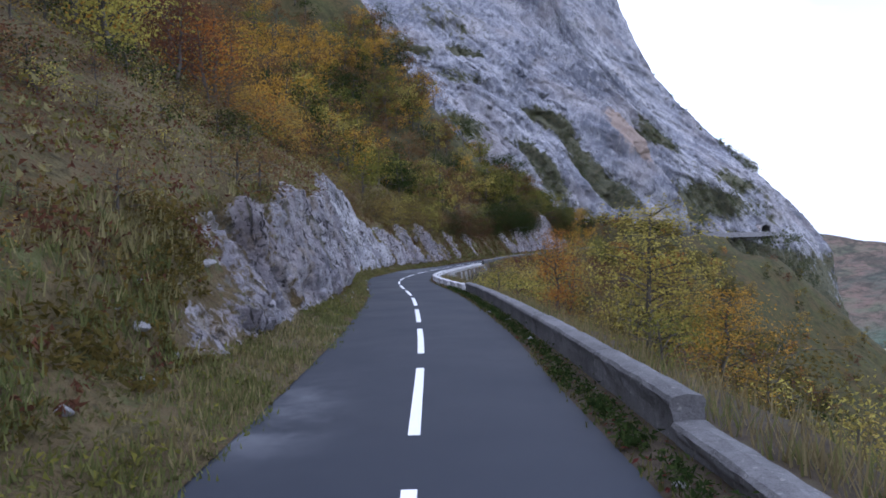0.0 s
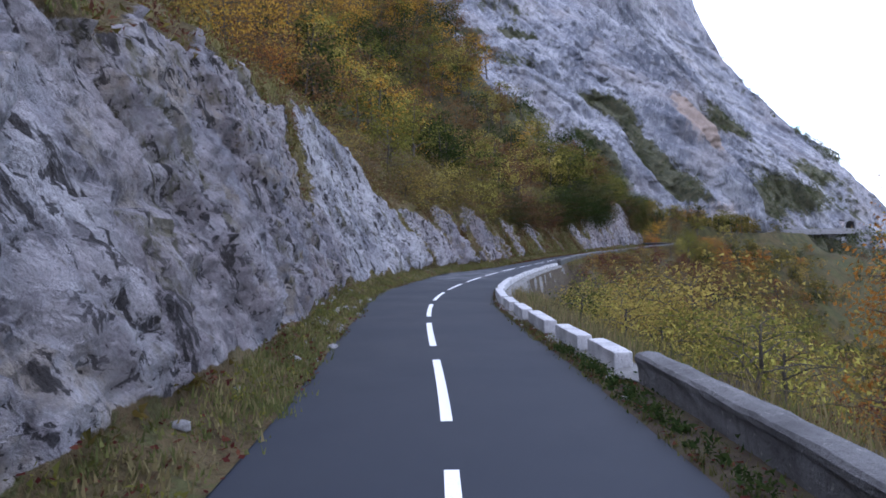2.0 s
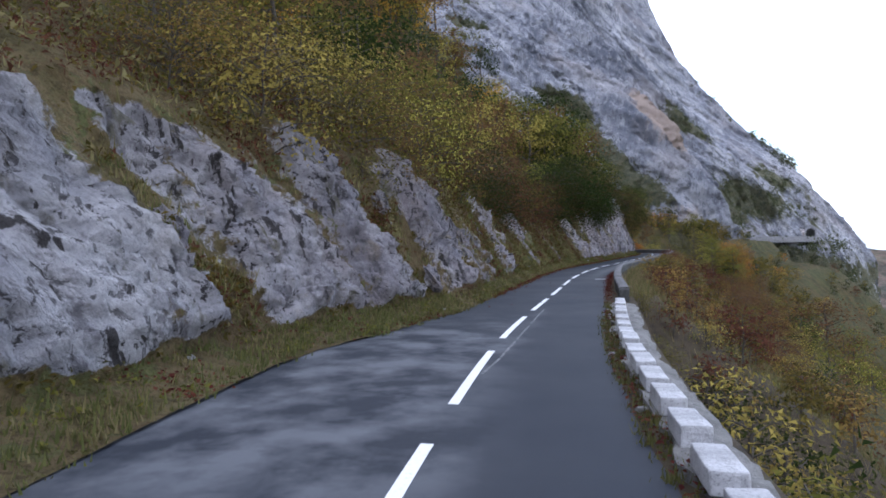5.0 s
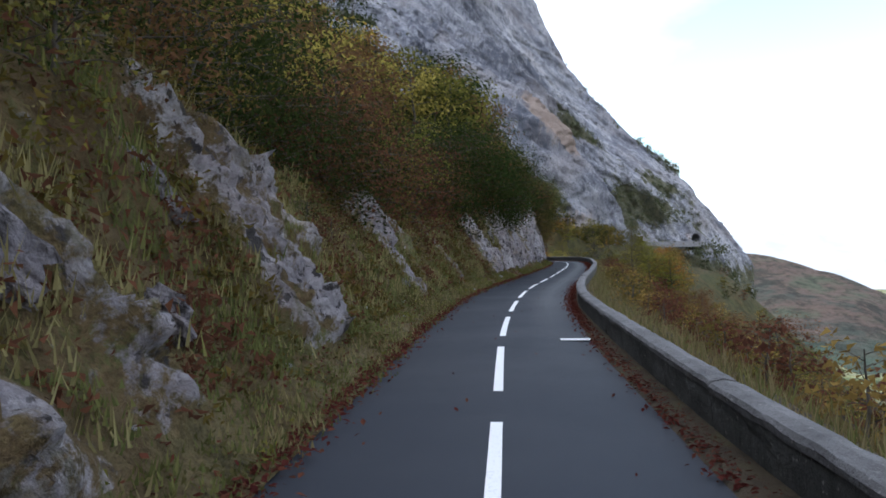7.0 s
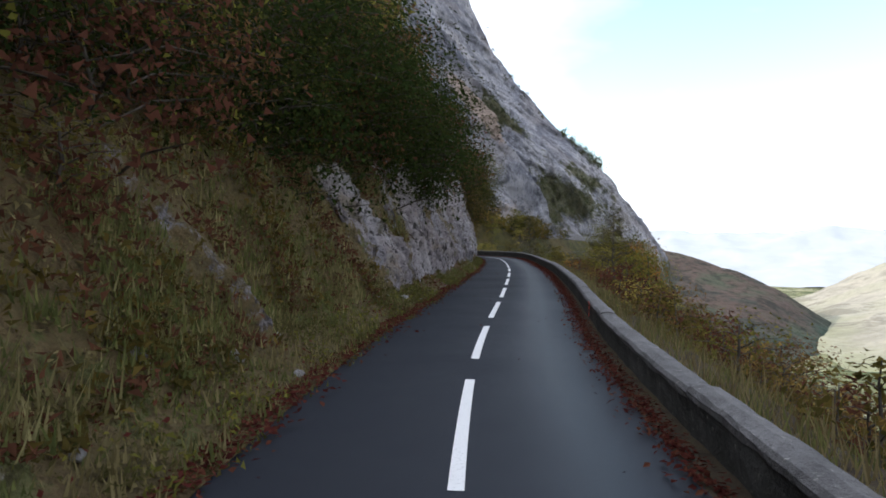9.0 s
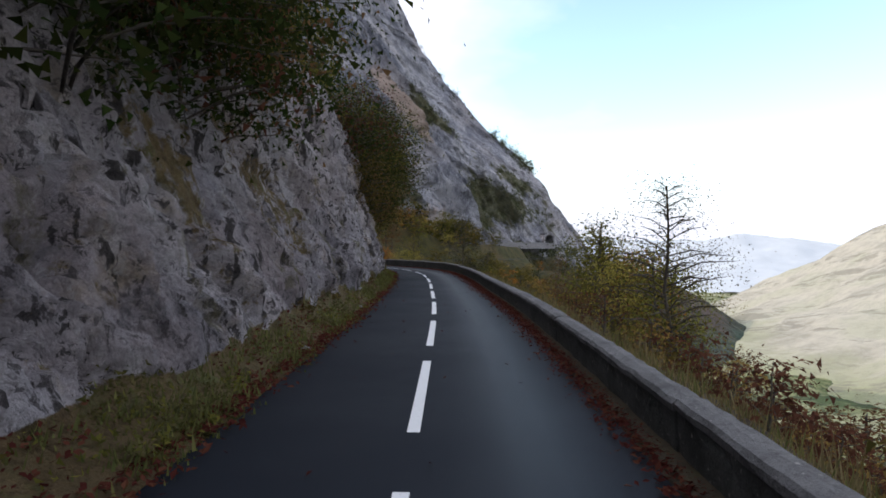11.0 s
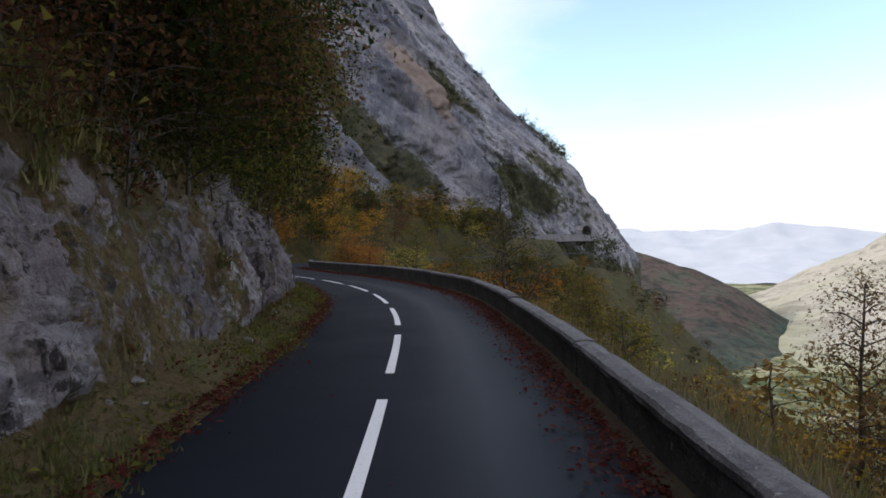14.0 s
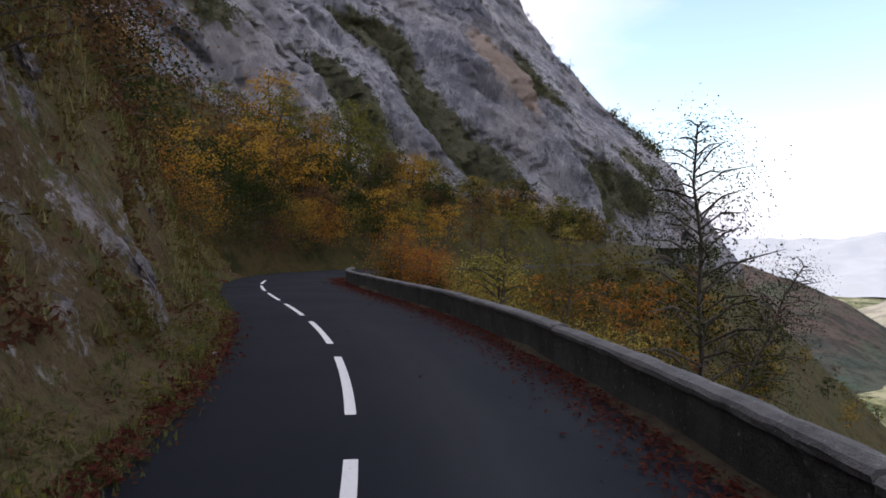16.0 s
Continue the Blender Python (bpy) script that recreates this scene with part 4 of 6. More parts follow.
# ---------------------------------------------------------------- trees
def tube(verts, faces, points, radii, sides=6):
    base = len(verts)
    for i, (p, r) in enumerate(zip(points, radii)):
        way = (points[min(i + 1, len(points) - 1)] - points[max(i - 1, 0)]).normalized()
        a = way.orthogonal().normalized()
        b = way.cross(a)
        for k in range(sides):
            t = 2 * math.pi * k / sides
            verts.append(p + (a * math.cos(t) + b * math.sin(t)) * r)
    for i in range(len(points) - 1):
        for k in range(sides):
            q = base + i * sides
            faces.append((q + k, q + (k + 1) % sides, q + sides + (k + 1) % sides, q + sides + k))


def tree_meshes(seed, high, spread, clumps, leaves, leaf, low=0.25, bare=0.0, slim=1.0, full=0.35, twigs=True):
    """Trunk with limbs, and a crown of leaves in clumps at the limbs' ends."""
    r = random.Random(seed)
    g = np.random.RandomState(seed)
    verts, faces, ends = [], [], []
    lean = Vector((r.uniform(-0.08, 0.08), r.uniform(-0.08, 0.08), 0))
    trunk = [Vector((0, 0, -0.5)) + lean * 0]
    for i in range(1, 7):
        f = i / 6
        trunk.append(Vector((lean.x * f * high + r.uniform(-1, 1) * 0.02 * high, lean.y * f * high + r.uniform(-1, 1) * 0.02 * high, f * high * 0.92)))
    tube(verts, faces, trunk, [0.022 * high * slim * (1 - 0.85 * i / 6) + 0.012 for i in range(7)], 7)
    for i in range(clumps):
        f = low + (1 - low) * ((i + r.random()) / clumps) ** 0.85
        j = min(int(f * 6), 5)
        root = trunk[j].lerp(trunk[j + 1], f * 6 - j) if f * 6 - j <= 1 else trunk[-1]
        ang = i * 2.4 + r.uniform(-0.5, 0.5)
        wide = spread * (full + (1 - full) * math.sin(math.pi * min(1, (f - low) / (1 - low) * 0.85 + 0.18))) * r.uniform(0.6, 1.12)
        tip = root + Vector((math.cos(ang) * wide, math.sin(ang) * wide, r.uniform(0.05, 0.45) * wide))
        mid = root.lerp(tip, 0.5) + Vector((0, 0, 0.10 * wide))
        tube(verts, faces, [root, mid, tip], [0.008 * high * slim * (1 - f * 0.6) + 0.008, 0.005 * high * (1 - f * 0.6) + 0.006, 0.004], 3)
        ends.append((tip, wide))
        for _ in range(2):
            side = root.lerp(tip, r.uniform(0.45, 0.8)) + Vector((r.uniform(-1, 1), r.uniform(-1, 1), r.uniform(-0.3, 0.7))) * wide * 0.38
            if twigs:
                tube(verts, faces, [root.lerp(tip, 0.45), side], [0.006 + 0.002 * high * (1 - f), 0.003], 3)
            ends.append((side, wide * 0.8))
    wood = mesh_of("trunk", np.array([tuple(v) for v in verts]), faces, [BARK], True)
    per = max(4, leaves // len(ends))
    C, R = [], []
    for tip, wide in ends:
        k = int(per * g.uniform(0.5, 1.3) * (1 if g.rand() > bare else 0.08))
        rad = 0.30 * spread * g.uniform(0.6, 1.15) + 0.10
        q = g.normal(size=(k, 3)) * (rad * 0.62, rad * 0.62, rad * 0.34) + np.array(tip)
        C.append(q)
    C = np.concatenate(C)
    n = len(C)
    away = C - C.mean(0)
    nor = 0.62 * g.normal(size=(n, 3)) + 1.1 * away / (np.linalg.norm(away, axis=1)[:, None] + 1e-6) + (0, 0, 0.6)
    nor /= np.linalg.norm(nor, axis=1)[:, None]
    a = np.cross(nor, g.normal(size=(n, 3)))
    a /= np.linalg.norm(a, axis=1)[:, None] + 1e-9
    b = np.cross(nor, a)
    sz = leaf * g.uniform(0.55, 1.25, (n, 1))
    v = np.stack([C - a * sz * 1.1, C + a * sz * 0.55 - b * sz * 0.58 - nor * sz * 0.15, C + a * sz * 0.65 + b * sz * 0.52 + nor * sz * 0.1], 1).reshape(-1, 3)
    return wood, v, np.arange(3 * n).reshape(-1, 3)


def make_tree(kind, leafmat, label, seed, **shape):
    root = tagged(new(kind), label, "tree" if "tree" in kind else kind)
    wood, v, f = tree_meshes(seed, **shape)
    part("trunk", wood, root)
    part("crown", mesh_of("crown", v, f, [leafmat]), root)
    return root


PROTO = {}


def proto(key, *args, **shape):
    PROTO[key] = make_tree(*args, **shape)


FULL = dict(twigs=False, clumps=26, leaves=2600, leaf=0.085, low=0.06)
TONES = (("green", LEAF_GREEN, "olive green"), ("dark", LEAF_DARK, "dark green"), ("gold", LEAF_GOLD, "golden yellow"), ("orange", LEAF_ORANGE, "orange"), ("rust", LEAF_RUST, "rust brown"))
for tag, mat, words in TONES:
    for i in range(2):
        proto(("tree", tag, i), "deciduous_tree", mat, "leafy tree with %s autumn leaves on the hillside" % words, 11 + i + len(tag) * 5, high=5.2 + i, spread=2.3 + 0.3 * i, **FULL)
    proto(("thicket", tag, 0), "shrub", mat, "dense tall shrub with %s autumn leaves on the steep slope" % words, 51 + len(tag), high=4.0, spread=2.5, clumps=30, leaves=2300, leaf=0.078, twigs=False, low=0.0, full=0.72, slim=0.3)
    proto(("sparse", tag, 0), "deciduous_tree", mat, "half-bare young tree with thin %s leaves" % words, 71 + len(tag), high=7.0, spread=1.9, clumps=60, leaves=6500, leaf=0.040, low=0.14, bare=0.1, slim=0.5)
    proto(("airy", tag, 0), "deciduous_tree", mat, "open-crowned young tree with %s leaves below the wall" % words, 91 + len(tag), high=6.5, spread=1.7, clumps=34, leaves=5600, leaf=0.058, low=0.16, slim=0.7, full=0.45)
    proto(("bush", tag, 0), "bush", mat, "low bush with %s leaves" % words, 31 + len(tag), high=1.3, spread=1.0, clumps=13, leaves=640, leaf=0.046, low=0.03, twigs=False)
USED = set()


def plant(kind, tag, i, s, d, scale, r, squash=1.0, sink=0.15, wide=1.0, lean=0.0):
    key = (kind, tag, i)
    p = on_road(s, d)
    z = float(height_at(p[None, 0], p[None, 1])[0][0])
    m = pose(float(p[0]), float(p[1]), z - sink * scale, r.uniform(-5, 5), r.uniform(-5, 5) + lean, r.uniform(0, 360) if not lean else 0)
    src = PROTO[key]
    if key in USED:
        ob = copy_thing(src, m)
    else:
        ob = src
        ob.matrix_basis = m
        USED.add(key)
    ob.scale = (scale * wide, scale * wide, scale * squash)
    return ob


r = random.Random(8)


def scatter(count, s_range, d_range, kinds, scale, kind="tree", squash=(0.9, 1.15)):
    """Evenly loose planting: a jittered row of places."""
    for k in range(count):
        s = s_range[0] + (s_range[1] - s_range[0]) * (k + r.random()) / count
        plant(kind, r.choice(kinds), r.randrange(2) if kind == "tree" else 0, s, r.uniform(*d_range), r.uniform(*scale), r, r.uniform(*squash))


def wood(name, label, lots, seed, leaves=350, leaf=0.32):
    """A far wood, too many trees to count, as one mesh: count, s from, to, d from, to, tones, smallest and largest scale; with d over 1000, x and y + 1000 instead."""
    g = np.random.RandomState(seed)
    rr = random.Random(seed)
    V, F, M, base = [], [], [], 0
    mats = [BARK] + [t[1] for t in TONES]
    forms = [tree_meshes(900 + k, high=5.6, spread=2.5, clumps=12, leaves=leaves, leaf=leaf, low=0.04, full=0.55, twigs=False) for k in range(3)]
    trunks = []
    for wood_me, v, f in forms:
        tv = np.array([p.co[:] for p in wood_me.vertices])
        tf = [list(p.vertices) for p in wood_me.polygons]
        trunks.append((tv, tf))
        bpy.data.meshes.remove(wood_me)
    names = [t[0] for t in TONES]
    for count, s0, s1, d0, d1, tones, k0, k1 in lots:
        for k in range(count):
            s, d = s0 + (s1 - s0) * (k + g.rand()) / count, g.uniform(d0, d1)
            p = on_road(s, d) if abs(d) < 200 else np.array([s, d - 1000, 0])
            if abs(d) > 200 and abs(road_coords(p[None, 0], p[None, 1])[1][0]) < 7.5:
                continue
            z = float(height_at(p[None, 0], p[None, 1])[0][0])
            a, sc, w = g.uniform(0, 6.28), g.uniform(k0, k1), g.randint(3)
            rot = np.array([[math.cos(a), -math.sin(a), 0], [math.sin(a), math.cos(a), 0], [0, 0, 1]]) * sc
            at = np.array([p[0], p[1], z - 0.2])
            tone = 1 + names.index(rr.choice(tones))
            for (vv, ff, slot) in ((forms[w][1], forms[w][2].tolist(), tone), (trunks[w][0], trunks[w][1], 0)):
                V.append(vv @ rot.T + at)
                F.extend([[i + base for i in q] for q in ff])
                M.append(np.full(len(ff), slot))
                base += len(vv)
    me = mesh_of(name, np.concatenate(V), F, mats)
    me.polygons.foreach_set("material_index", np.concatenate(M).astype(np.int32))
    tagged(new(name, me), label, "wood", kind="stuff")


wood("hillside_wood", "mixed autumn wood covering the slope above", [
    (16, 50, 76, -13, -7.5, ["orange", "rust", "green", "dark"], 0.75, 1.0),
    (24, 70, 112, -12.5, -6.8, ["dark", "green", "rust", "gold"], 0.85, 1.1),
    (18, 120, 152, -10, -6, ["dark", "green", "rust"], 0.9, 1.1),
    (26, 162, 205, -13, -6, ["dark", "rust", "orange", "dark", "orange"], 0.9, 1.15),
    (14, 10, 54, -26, -17, ["rust", "orange", "gold", "rust"], 0.85, 1.1),
    (40, 74, 120, -38, -25, ["rust", "orange", "dark", "green"], 1.0, 1.3),
    (40, 196, 228, -13, -3.9, ["orange", "dark", "dark", "rust", "orange"], 0.62, 0.9),
    (50, 36, 112, -25, -11, ["rust", "gold", "rust", "orange", "dark", "orange"], 0.8, 1.05),
    (60, 30, 125, -34, -15, ["green", "rust", "rust", "gold", "orange", "dark"], 0.95, 1.25),
    (44, 10, 100, -60, -34, ["green", "rust", "rust", "dark", "orange"], 1.0, 1.3),
    (16, 104, 124, -12, -6.5, ["green", "dark", "rust"], 1.1, 1.4),
    (30, 160, 215, -30, -12, ["green", "rust", "orange", "green"], 1.1, 1.5),
    (36, 198, 270, -22, -4.5, ["green", "gold", "orange", "green", "rust"], 0.8, 1.15)], 61, 1150, 0.145)
wood("valley_wood", "autumn wood on the slope below the road", [
    (18, -4, 62, 14, 26, ["gold", "green", "rust", "gold"], 0.7, 1.0),
    (44, 60, 135, 11, 40, ["green", "rust", "gold", "dark", "green"], 0.5, 0.8),
    (16, 64, 125, 18, 30, ["rust", "rust", "green"], 0.7, 1.0),
    (9, 120, 146, 14, 28, ["rust", "green", "gold"], 0.7, 1.0),
    (30, 140, 196, 11, 34, ["green", "green", "gold", "dark"], 0.6, 0.9)], 63, 800, 0.15)
wood("far_valley_wood", "distant autumn trees on the lower slopes", [
    (110, -10, 195, 26, 75, ["rust", "green", "dark", "gold"], 0.9, 1.4),
    (30, 196, 250, 6, 20, ["green", "gold", "orange", "green"], 0.7, 1.1),
    (210, 20, 112, 1182, 1266, ["green", "gold", "green", "orange", "dark", "green"], 0.5, 0.95),
    (60, 60, 100, 1215, 1290, ["green", "green", "dark", "gold"], 0.9, 1.4),
    (150, 60, 200, 1160, 1290, ["green", "green", "dark", "gold", "rust"], 0.5, 0.8)], 65, 340, 0.30)


wood("slope_scrub", "low mixed autumn scrub covering the slope below the road", [
    (64, 63, 112, 3.4, 5.2, ["rust", "green", "rust", "gold"], 0.14, 0.26),
    (70, 62, 112, 4.6, 12, ["green", "gold", "rust", "green", "rust"], 0.20, 0.38),
    (60, 110, 150, 5.5, 14, ["rust", "green", "gold", "rust"], 0.22, 0.42),
    (110, 150, 225, 6.8, 18, ["green", "gold", "orange", "green", "dark"], 0.24, 0.46),
    (46, 20, 62, 7.5, 15, ["green", "gold", "dark", "rust"], 0.24, 0.42),
    (20, -6, 22, 5.5, 12, ["green", "rust", "gold"], 0.24, 0.4)], 67, 380, 0.26)


# hillside above the road, from the bank's edge upwards
def crest(count, s0, s1, e0, e1, kinds, scale, kind="thicket"):
    """Along the bank's upper edge, e metres beyond it."""
    for k in range(count):
        s = s0 + (s1 - s0) * (k + r.random()) / count
        edge = lin(s, FOOT_S, FOOT_D) + lin(s, HIGH_S, HIGH_Z) * lin(s, LEAN_S, LEAN_K)
        plant(kind, r.choice(kinds), r.randrange(2) if kind == "tree" else 0, s, -(edge + r.uniform(e0, e1)), r.uniform(*scale), r, r.uniform(0.9, 1.1), 0.25)


scatter(4, (18, 30), (-12, -9.5), ["orange", "gold", "rust"], (0.6, 0.8))
for s, d, tag, k in ((14, -9.0, "gold", 0.95), (11, -10.4, "orange", 1.05), (8.5, -9.8, "gold", 0.9), (6, -11.4, "rust", 1.1), (24, -8.8, "orange", 0.85), (28, -9.4, "rust", 1.0), (20.5, -9.2, "rust", 0.8), (2.5, -11.8, "orange", 1.0), (17, -11.4, "orange", 1.1), (31, -9.6, "orange", 0.85), (12.5, -13.0, "rust", 1.1), (9, -14.0, "dark", 1.1), (4.5, -14.5, "rust", 1.1), (22, -12.5, "rust", 1.0), (18.5, -14.5, "dark", 1.1)):
    plant("tree", tag, int(s) % 2, s, d, k, r, 1.0)
crest(14, 22, 52, 1.2, 4.0, ["rust", "orange", "gold", "orange"], (0.5, 0.75))
scatter(10, (26, 54), (-19, -13), ["rust", "orange", "gold", "rust"], (0.75, 0.95))
crest(12, 52, 70, 0.6, 2.0, ["green", "gold", "green", "rust"], (0.5, 0.7))
crest(22, 70, 109, -0.3, 1.3, ["dark", "dark", "dark", "rust", "green"], (0.65, 0.95))
crest(8, 106, 122, 1.2, 3.5, ["dark", "green", "rust"], (0.6, 0.85))
crest(12, 121, 150, 0.0, 1.4, ["dark", "dark", "green", "rust"], (0.75, 1.0))
crest(18, 159, 200, 0.0, 2.0, ["dark", "dark", "rust", "orange"], (0.8, 1.1))
def hang(count, s0, s1, z0, z1, kinds, scale, out=0.0):
    """Low trees growing out of the bank's face and hanging over it."""
    for k in range(count):
        s, z = s0 + (s1 - s0) * (k + r.random()) / count, r.uniform(z0, z1)
        ob = plant("thicket", r.choice(kinds), 0, s, -(lin(s, FOOT_S, FOOT_D) + z * lin(s, LEAN_S, LEAN_K)) + out, r.uniform(*scale), r, r.uniform(0.8, 1.0), 0.0)
        ob.location.z = float(lin(s, SS, RZ)) + z


hang(12, 66, 92, 2.5, 3.1, ["green", "dark", "dark", "rust"], (0.42, 0.6), -0.4)
hang(9, 55, 71, 3.2, 4.1, ["green", "gold", "rust", "green"], (0.6, 0.85), -0.4)
hang(18, 73, 97, 2.2, 3.0, ["dark", "dark", "green", "rust", "dark"], (0.75, 1.0), -0.7)
hang(18, 93, 112, 3.0, 4.0, ["dark", "dark", "dark", "rust"], (0.9, 1.2), -0.4)
crest(10, 94, 112, -0.6, 0.8, ["dark", "dark", "rust"], (0.9, 1.2))
hang(8, 123.5, 130, 2.7, 3.4, ["dark", "green", "rust"], (0.6, 0.8))
hang(16, 123, 142, 3.2, 5.0, ["dark", "green", "dark", "rust"], (0.7, 1.0))
hang(12, 131, 146, 2.7, 3.8, ["dark", "green", "dark", "rust"], (0.75, 0.95), 0.4)
hang(7, 134, 147, 3.6, 5.0, ["dark", "dark", "rust"], (0.8, 1.0), 0.6)
hang(9, 130, 146, 4.6, 6.0, ["dark", "dark", "green", "rust"], (0.85, 1.1), 1.5)
hang(14, 128, 147, 2.3, 3.1, ["dark", "rust", "dark", "green"], (0.4, 0.6), 0.3)
hang(6, 141, 151, 3.4, 4.6, ["dark", "green", "rust"], (0.6, 0.8))
hang(8, 149, 159, 4.8, 6.4, ["dark", "dark", "rust"], (0.6, 0.85), -0.3)
for s, d, tag, k in ((173, -4.2, "dark", 0.6), (176, -4.4, "rust", 0.7), (179, -4.0, "green", 0.7), (182, -4.6, "orange", 0.75), (185, -4.2, "green", 0.7), (188, -4.4, "dark", 0.75), (191, -4.0, "rust", 0.7), (194, -4.6, "green", 0.8), (198, -4.4, "orange", 0.8), (202, -5, "green", 0.9)):
    plant("thicket", tag, 0, s, d, k, r, 1.0)
for k in range(16):
    plant("thicket", r.choice(["gold", "green", "gold", "green"]), 0, 23 + 1.3 * k + r.uniform(-1, 1), r.uniform(6.4, 9.5), r.uniform(0.6, 0.85), r, 1.0)
# below the road: single trees that stand out, then the wood
plant("airy", "orange", 0, 21.5, 6.6, 0.74, r, 1.1, wide=0.95)
plant("airy", "gold", 0, 22.8, 7.4, 0.78, r, 1.1, wide=0.9)
plant("airy", "gold", 0, 10.5, 6.2, 0.80, r, 1.0, wide=1.25)
plant("thicket", "green", 0, 11.6, 6.9, 0.62, r, 1.0)
plant("thicket", "green", 0, 5.6, 6.6, 0.6, r, 1.0)
plant("thicket", "gold", 0, 3.0, 7.4, 0.6, r, 1.0)
plant("thicket", "rust", 0, 0.5, 8.0, 0.6, r, 1.0)
plant("airy", "gold", 0, 12.5, 7.5, 0.70, r, 1.0, wide=1.4)
plant("airy", "orange", 0, 9.6, 7.6, 0.62, r, 1.0, wide=1.3)
plant("sparse", "green", 0, 112.5, 5.2, 0.72, r, 1.0)
plant("airy", "green", 0, 124.0, 7.4, 0.95, r, 1.0)
plant("airy", "gold", 0, 124.6, 8.4, 0.80, r, 1.0)
plant("airy", "green", 0, 123.0, 9.2, 0.95, r, 1.0)
plant("tree", "dark", 0, 122.2, 8.3, 0.62, r, 1.0)
plant("airy", "rust", 0, 135.5, 9.4, 0.92, r, 1.0, wide=0.8)
plant("airy", "rust", 0, 138.5, 10.0, 0.75, r, 1.0)
for s, d, tag, k in ((132.5, 8.6, "rust", 0.98), (134.5, 8.2, "rust", 0.9), (137.5, 8.8, "orange", 0.85), (130.4, 8.6, "green", 0.9), (128.6, 8.8, "rust", 0.9), (127.2, 7.6, "gold", 0.5)):
    plant("thicket", tag, 0, s, d, k, r, 1.0)
plant("sparse", "dark", 0, 155.0, 8.45, 1.24, r, 1.0, wide=0.75)
plant("airy", "green", 0, 148.2, 8.0, 0.62, r, 1.0)
plant("airy", "rust", 0, 136.6, 7.8, 0.78, r, 1.0, wide=0.7)
plant("sparse", "dark", 0, 155.2, 8.5, 0.85, r, 1.0, wide=0.75, lean=28.0)
plant("tree", "green", 1, 163.0, 9.7, 0.95, r, 1.0, wide=0.75)
for s, d, tag, k in ((158.5, 8.6, "gold", 0.62), (159.8, 9.2, "orange", 0.66), (161.2, 8.4, "gold", 0.55), (157.4, 9.4, "rust", 0.55), (165.5, 9.4, "green", 0.7), (167, 8.0, "gold", 0.62), (169.5, 7.8, "dark", 0.55), (172, 7.6, "green", 0.6), (175, 8, "gold", 0.6), (178, 7.4, "green", 0.65), (182, 7, "orange", 0.6), (186, 6.6, "dark", 0.6), (190, 6.2, "green", 0.7), (194, 6.4, "orange", 0.7)):
    plant("thicket", tag, 0, s, d, k, r, 1.0)
plant("tree", "rust", 0, 124.0, 18.5, 1.5, r, 1.0, wide=1.15)
plant("tree", "green", 0, 121.0, 20.5, 1.2, r, 1.0, wide=1.1)
scatter(9, (160, 184), (6.6, 9.0), ["gold", "orange", "gold", "green"], (0.6, 0.78))
scatter(4, (170, 184), (6.4, 9.0), ["dark", "green"], (0.38, 0.5))
scatter(12, (174, 205), (6.5, 14), ["gold", "orange", "green", "gold"], (0.7, 0.95))
scatter(14, (-4, 62), (8.5, 14), ["gold", "green", "gold", "green", "orange"], (0.5, 0.75), "thicket")
scatter(12, (64, 106), (9, 15), ["rust", "green", "rust", "gold"], (0.45, 0.65), "thicket")
scatter(10, (106, 145), (8.5, 14), ["rust", "gold", "green", "rust"], (0.55, 0.75), "thicket")
for k in range(11):
    plant("thicket", r.choice(["gold", "green", "gold"]), 0, 25.5 + 1.15 * k + r.uniform(-0.5, 0.5), r.uniform(5.4, 7.4), r.uniform(0.42, 0.58), r, 1.0)
scatter(12, (96, 122), (6.5, 10), ["rust", "rust", "green"], (0.45, 0.65), "thicket")


def reach(kind, tag, s, d, top, wide=1.0):
    """A tree or shrub on the slope below, tall enough for its crown to end at this height above the road."""
    p = on_road(s, d)
    ground = float(height_at(p[None, 0], p[None, 1])[0][0])
    tall = max(float(lin(s, SS, RZ)) + top - ground, 0.8)
    grown = {"thicket": 4.0, "airy": 6.5, "tree": 5.2}[kind]
    plant(kind, tag, 0, s, d, tall / grown, r, 1.0, 0.04, wide)


for s, d, top, tag in ((36.0, 7.0, 0.7, "gold"), (34.0, 8.2, 1.0, "gold"), (38.5, 8.0, 0.4, "gold"), (33.0, 6.6, -0.3, "green"), (46.0, 5.8, -0.6, "gold"), (45.0, 6.9, 0.0, "green"), (31.5, 5.8, -0.3, "gold"), (41.5, 7.2, -0.5, "gold"), (49.5, 6.6, -0.5, "dark"), (43, 8.5, -0.6, "green"), (29.5, 6.4, -0.1, "green")):
    reach("thicket", tag, s, d, top, 0.9)
for s, d, top, tag in ((119.0, 5.9, 1.6, "gold"), (121.0, 5.8, 3.0, "green"), (123.5, 6.4, 2.5, "green"), (118.0, 6.9, 1.9, "green"), (126.0, 8.6, 1.7, "orange"), (130.0, 9.6, 1.5, "orange"), (128.0, 9.2, 1.9, "gold"), (134.0, 10.2, 1.0, "rust"), (125.0, 9.8, 0.0, "rust"), (123.0, 11.5, -2.0, "rust")):
    reach("tree", tag, s, d, top, 0.75)
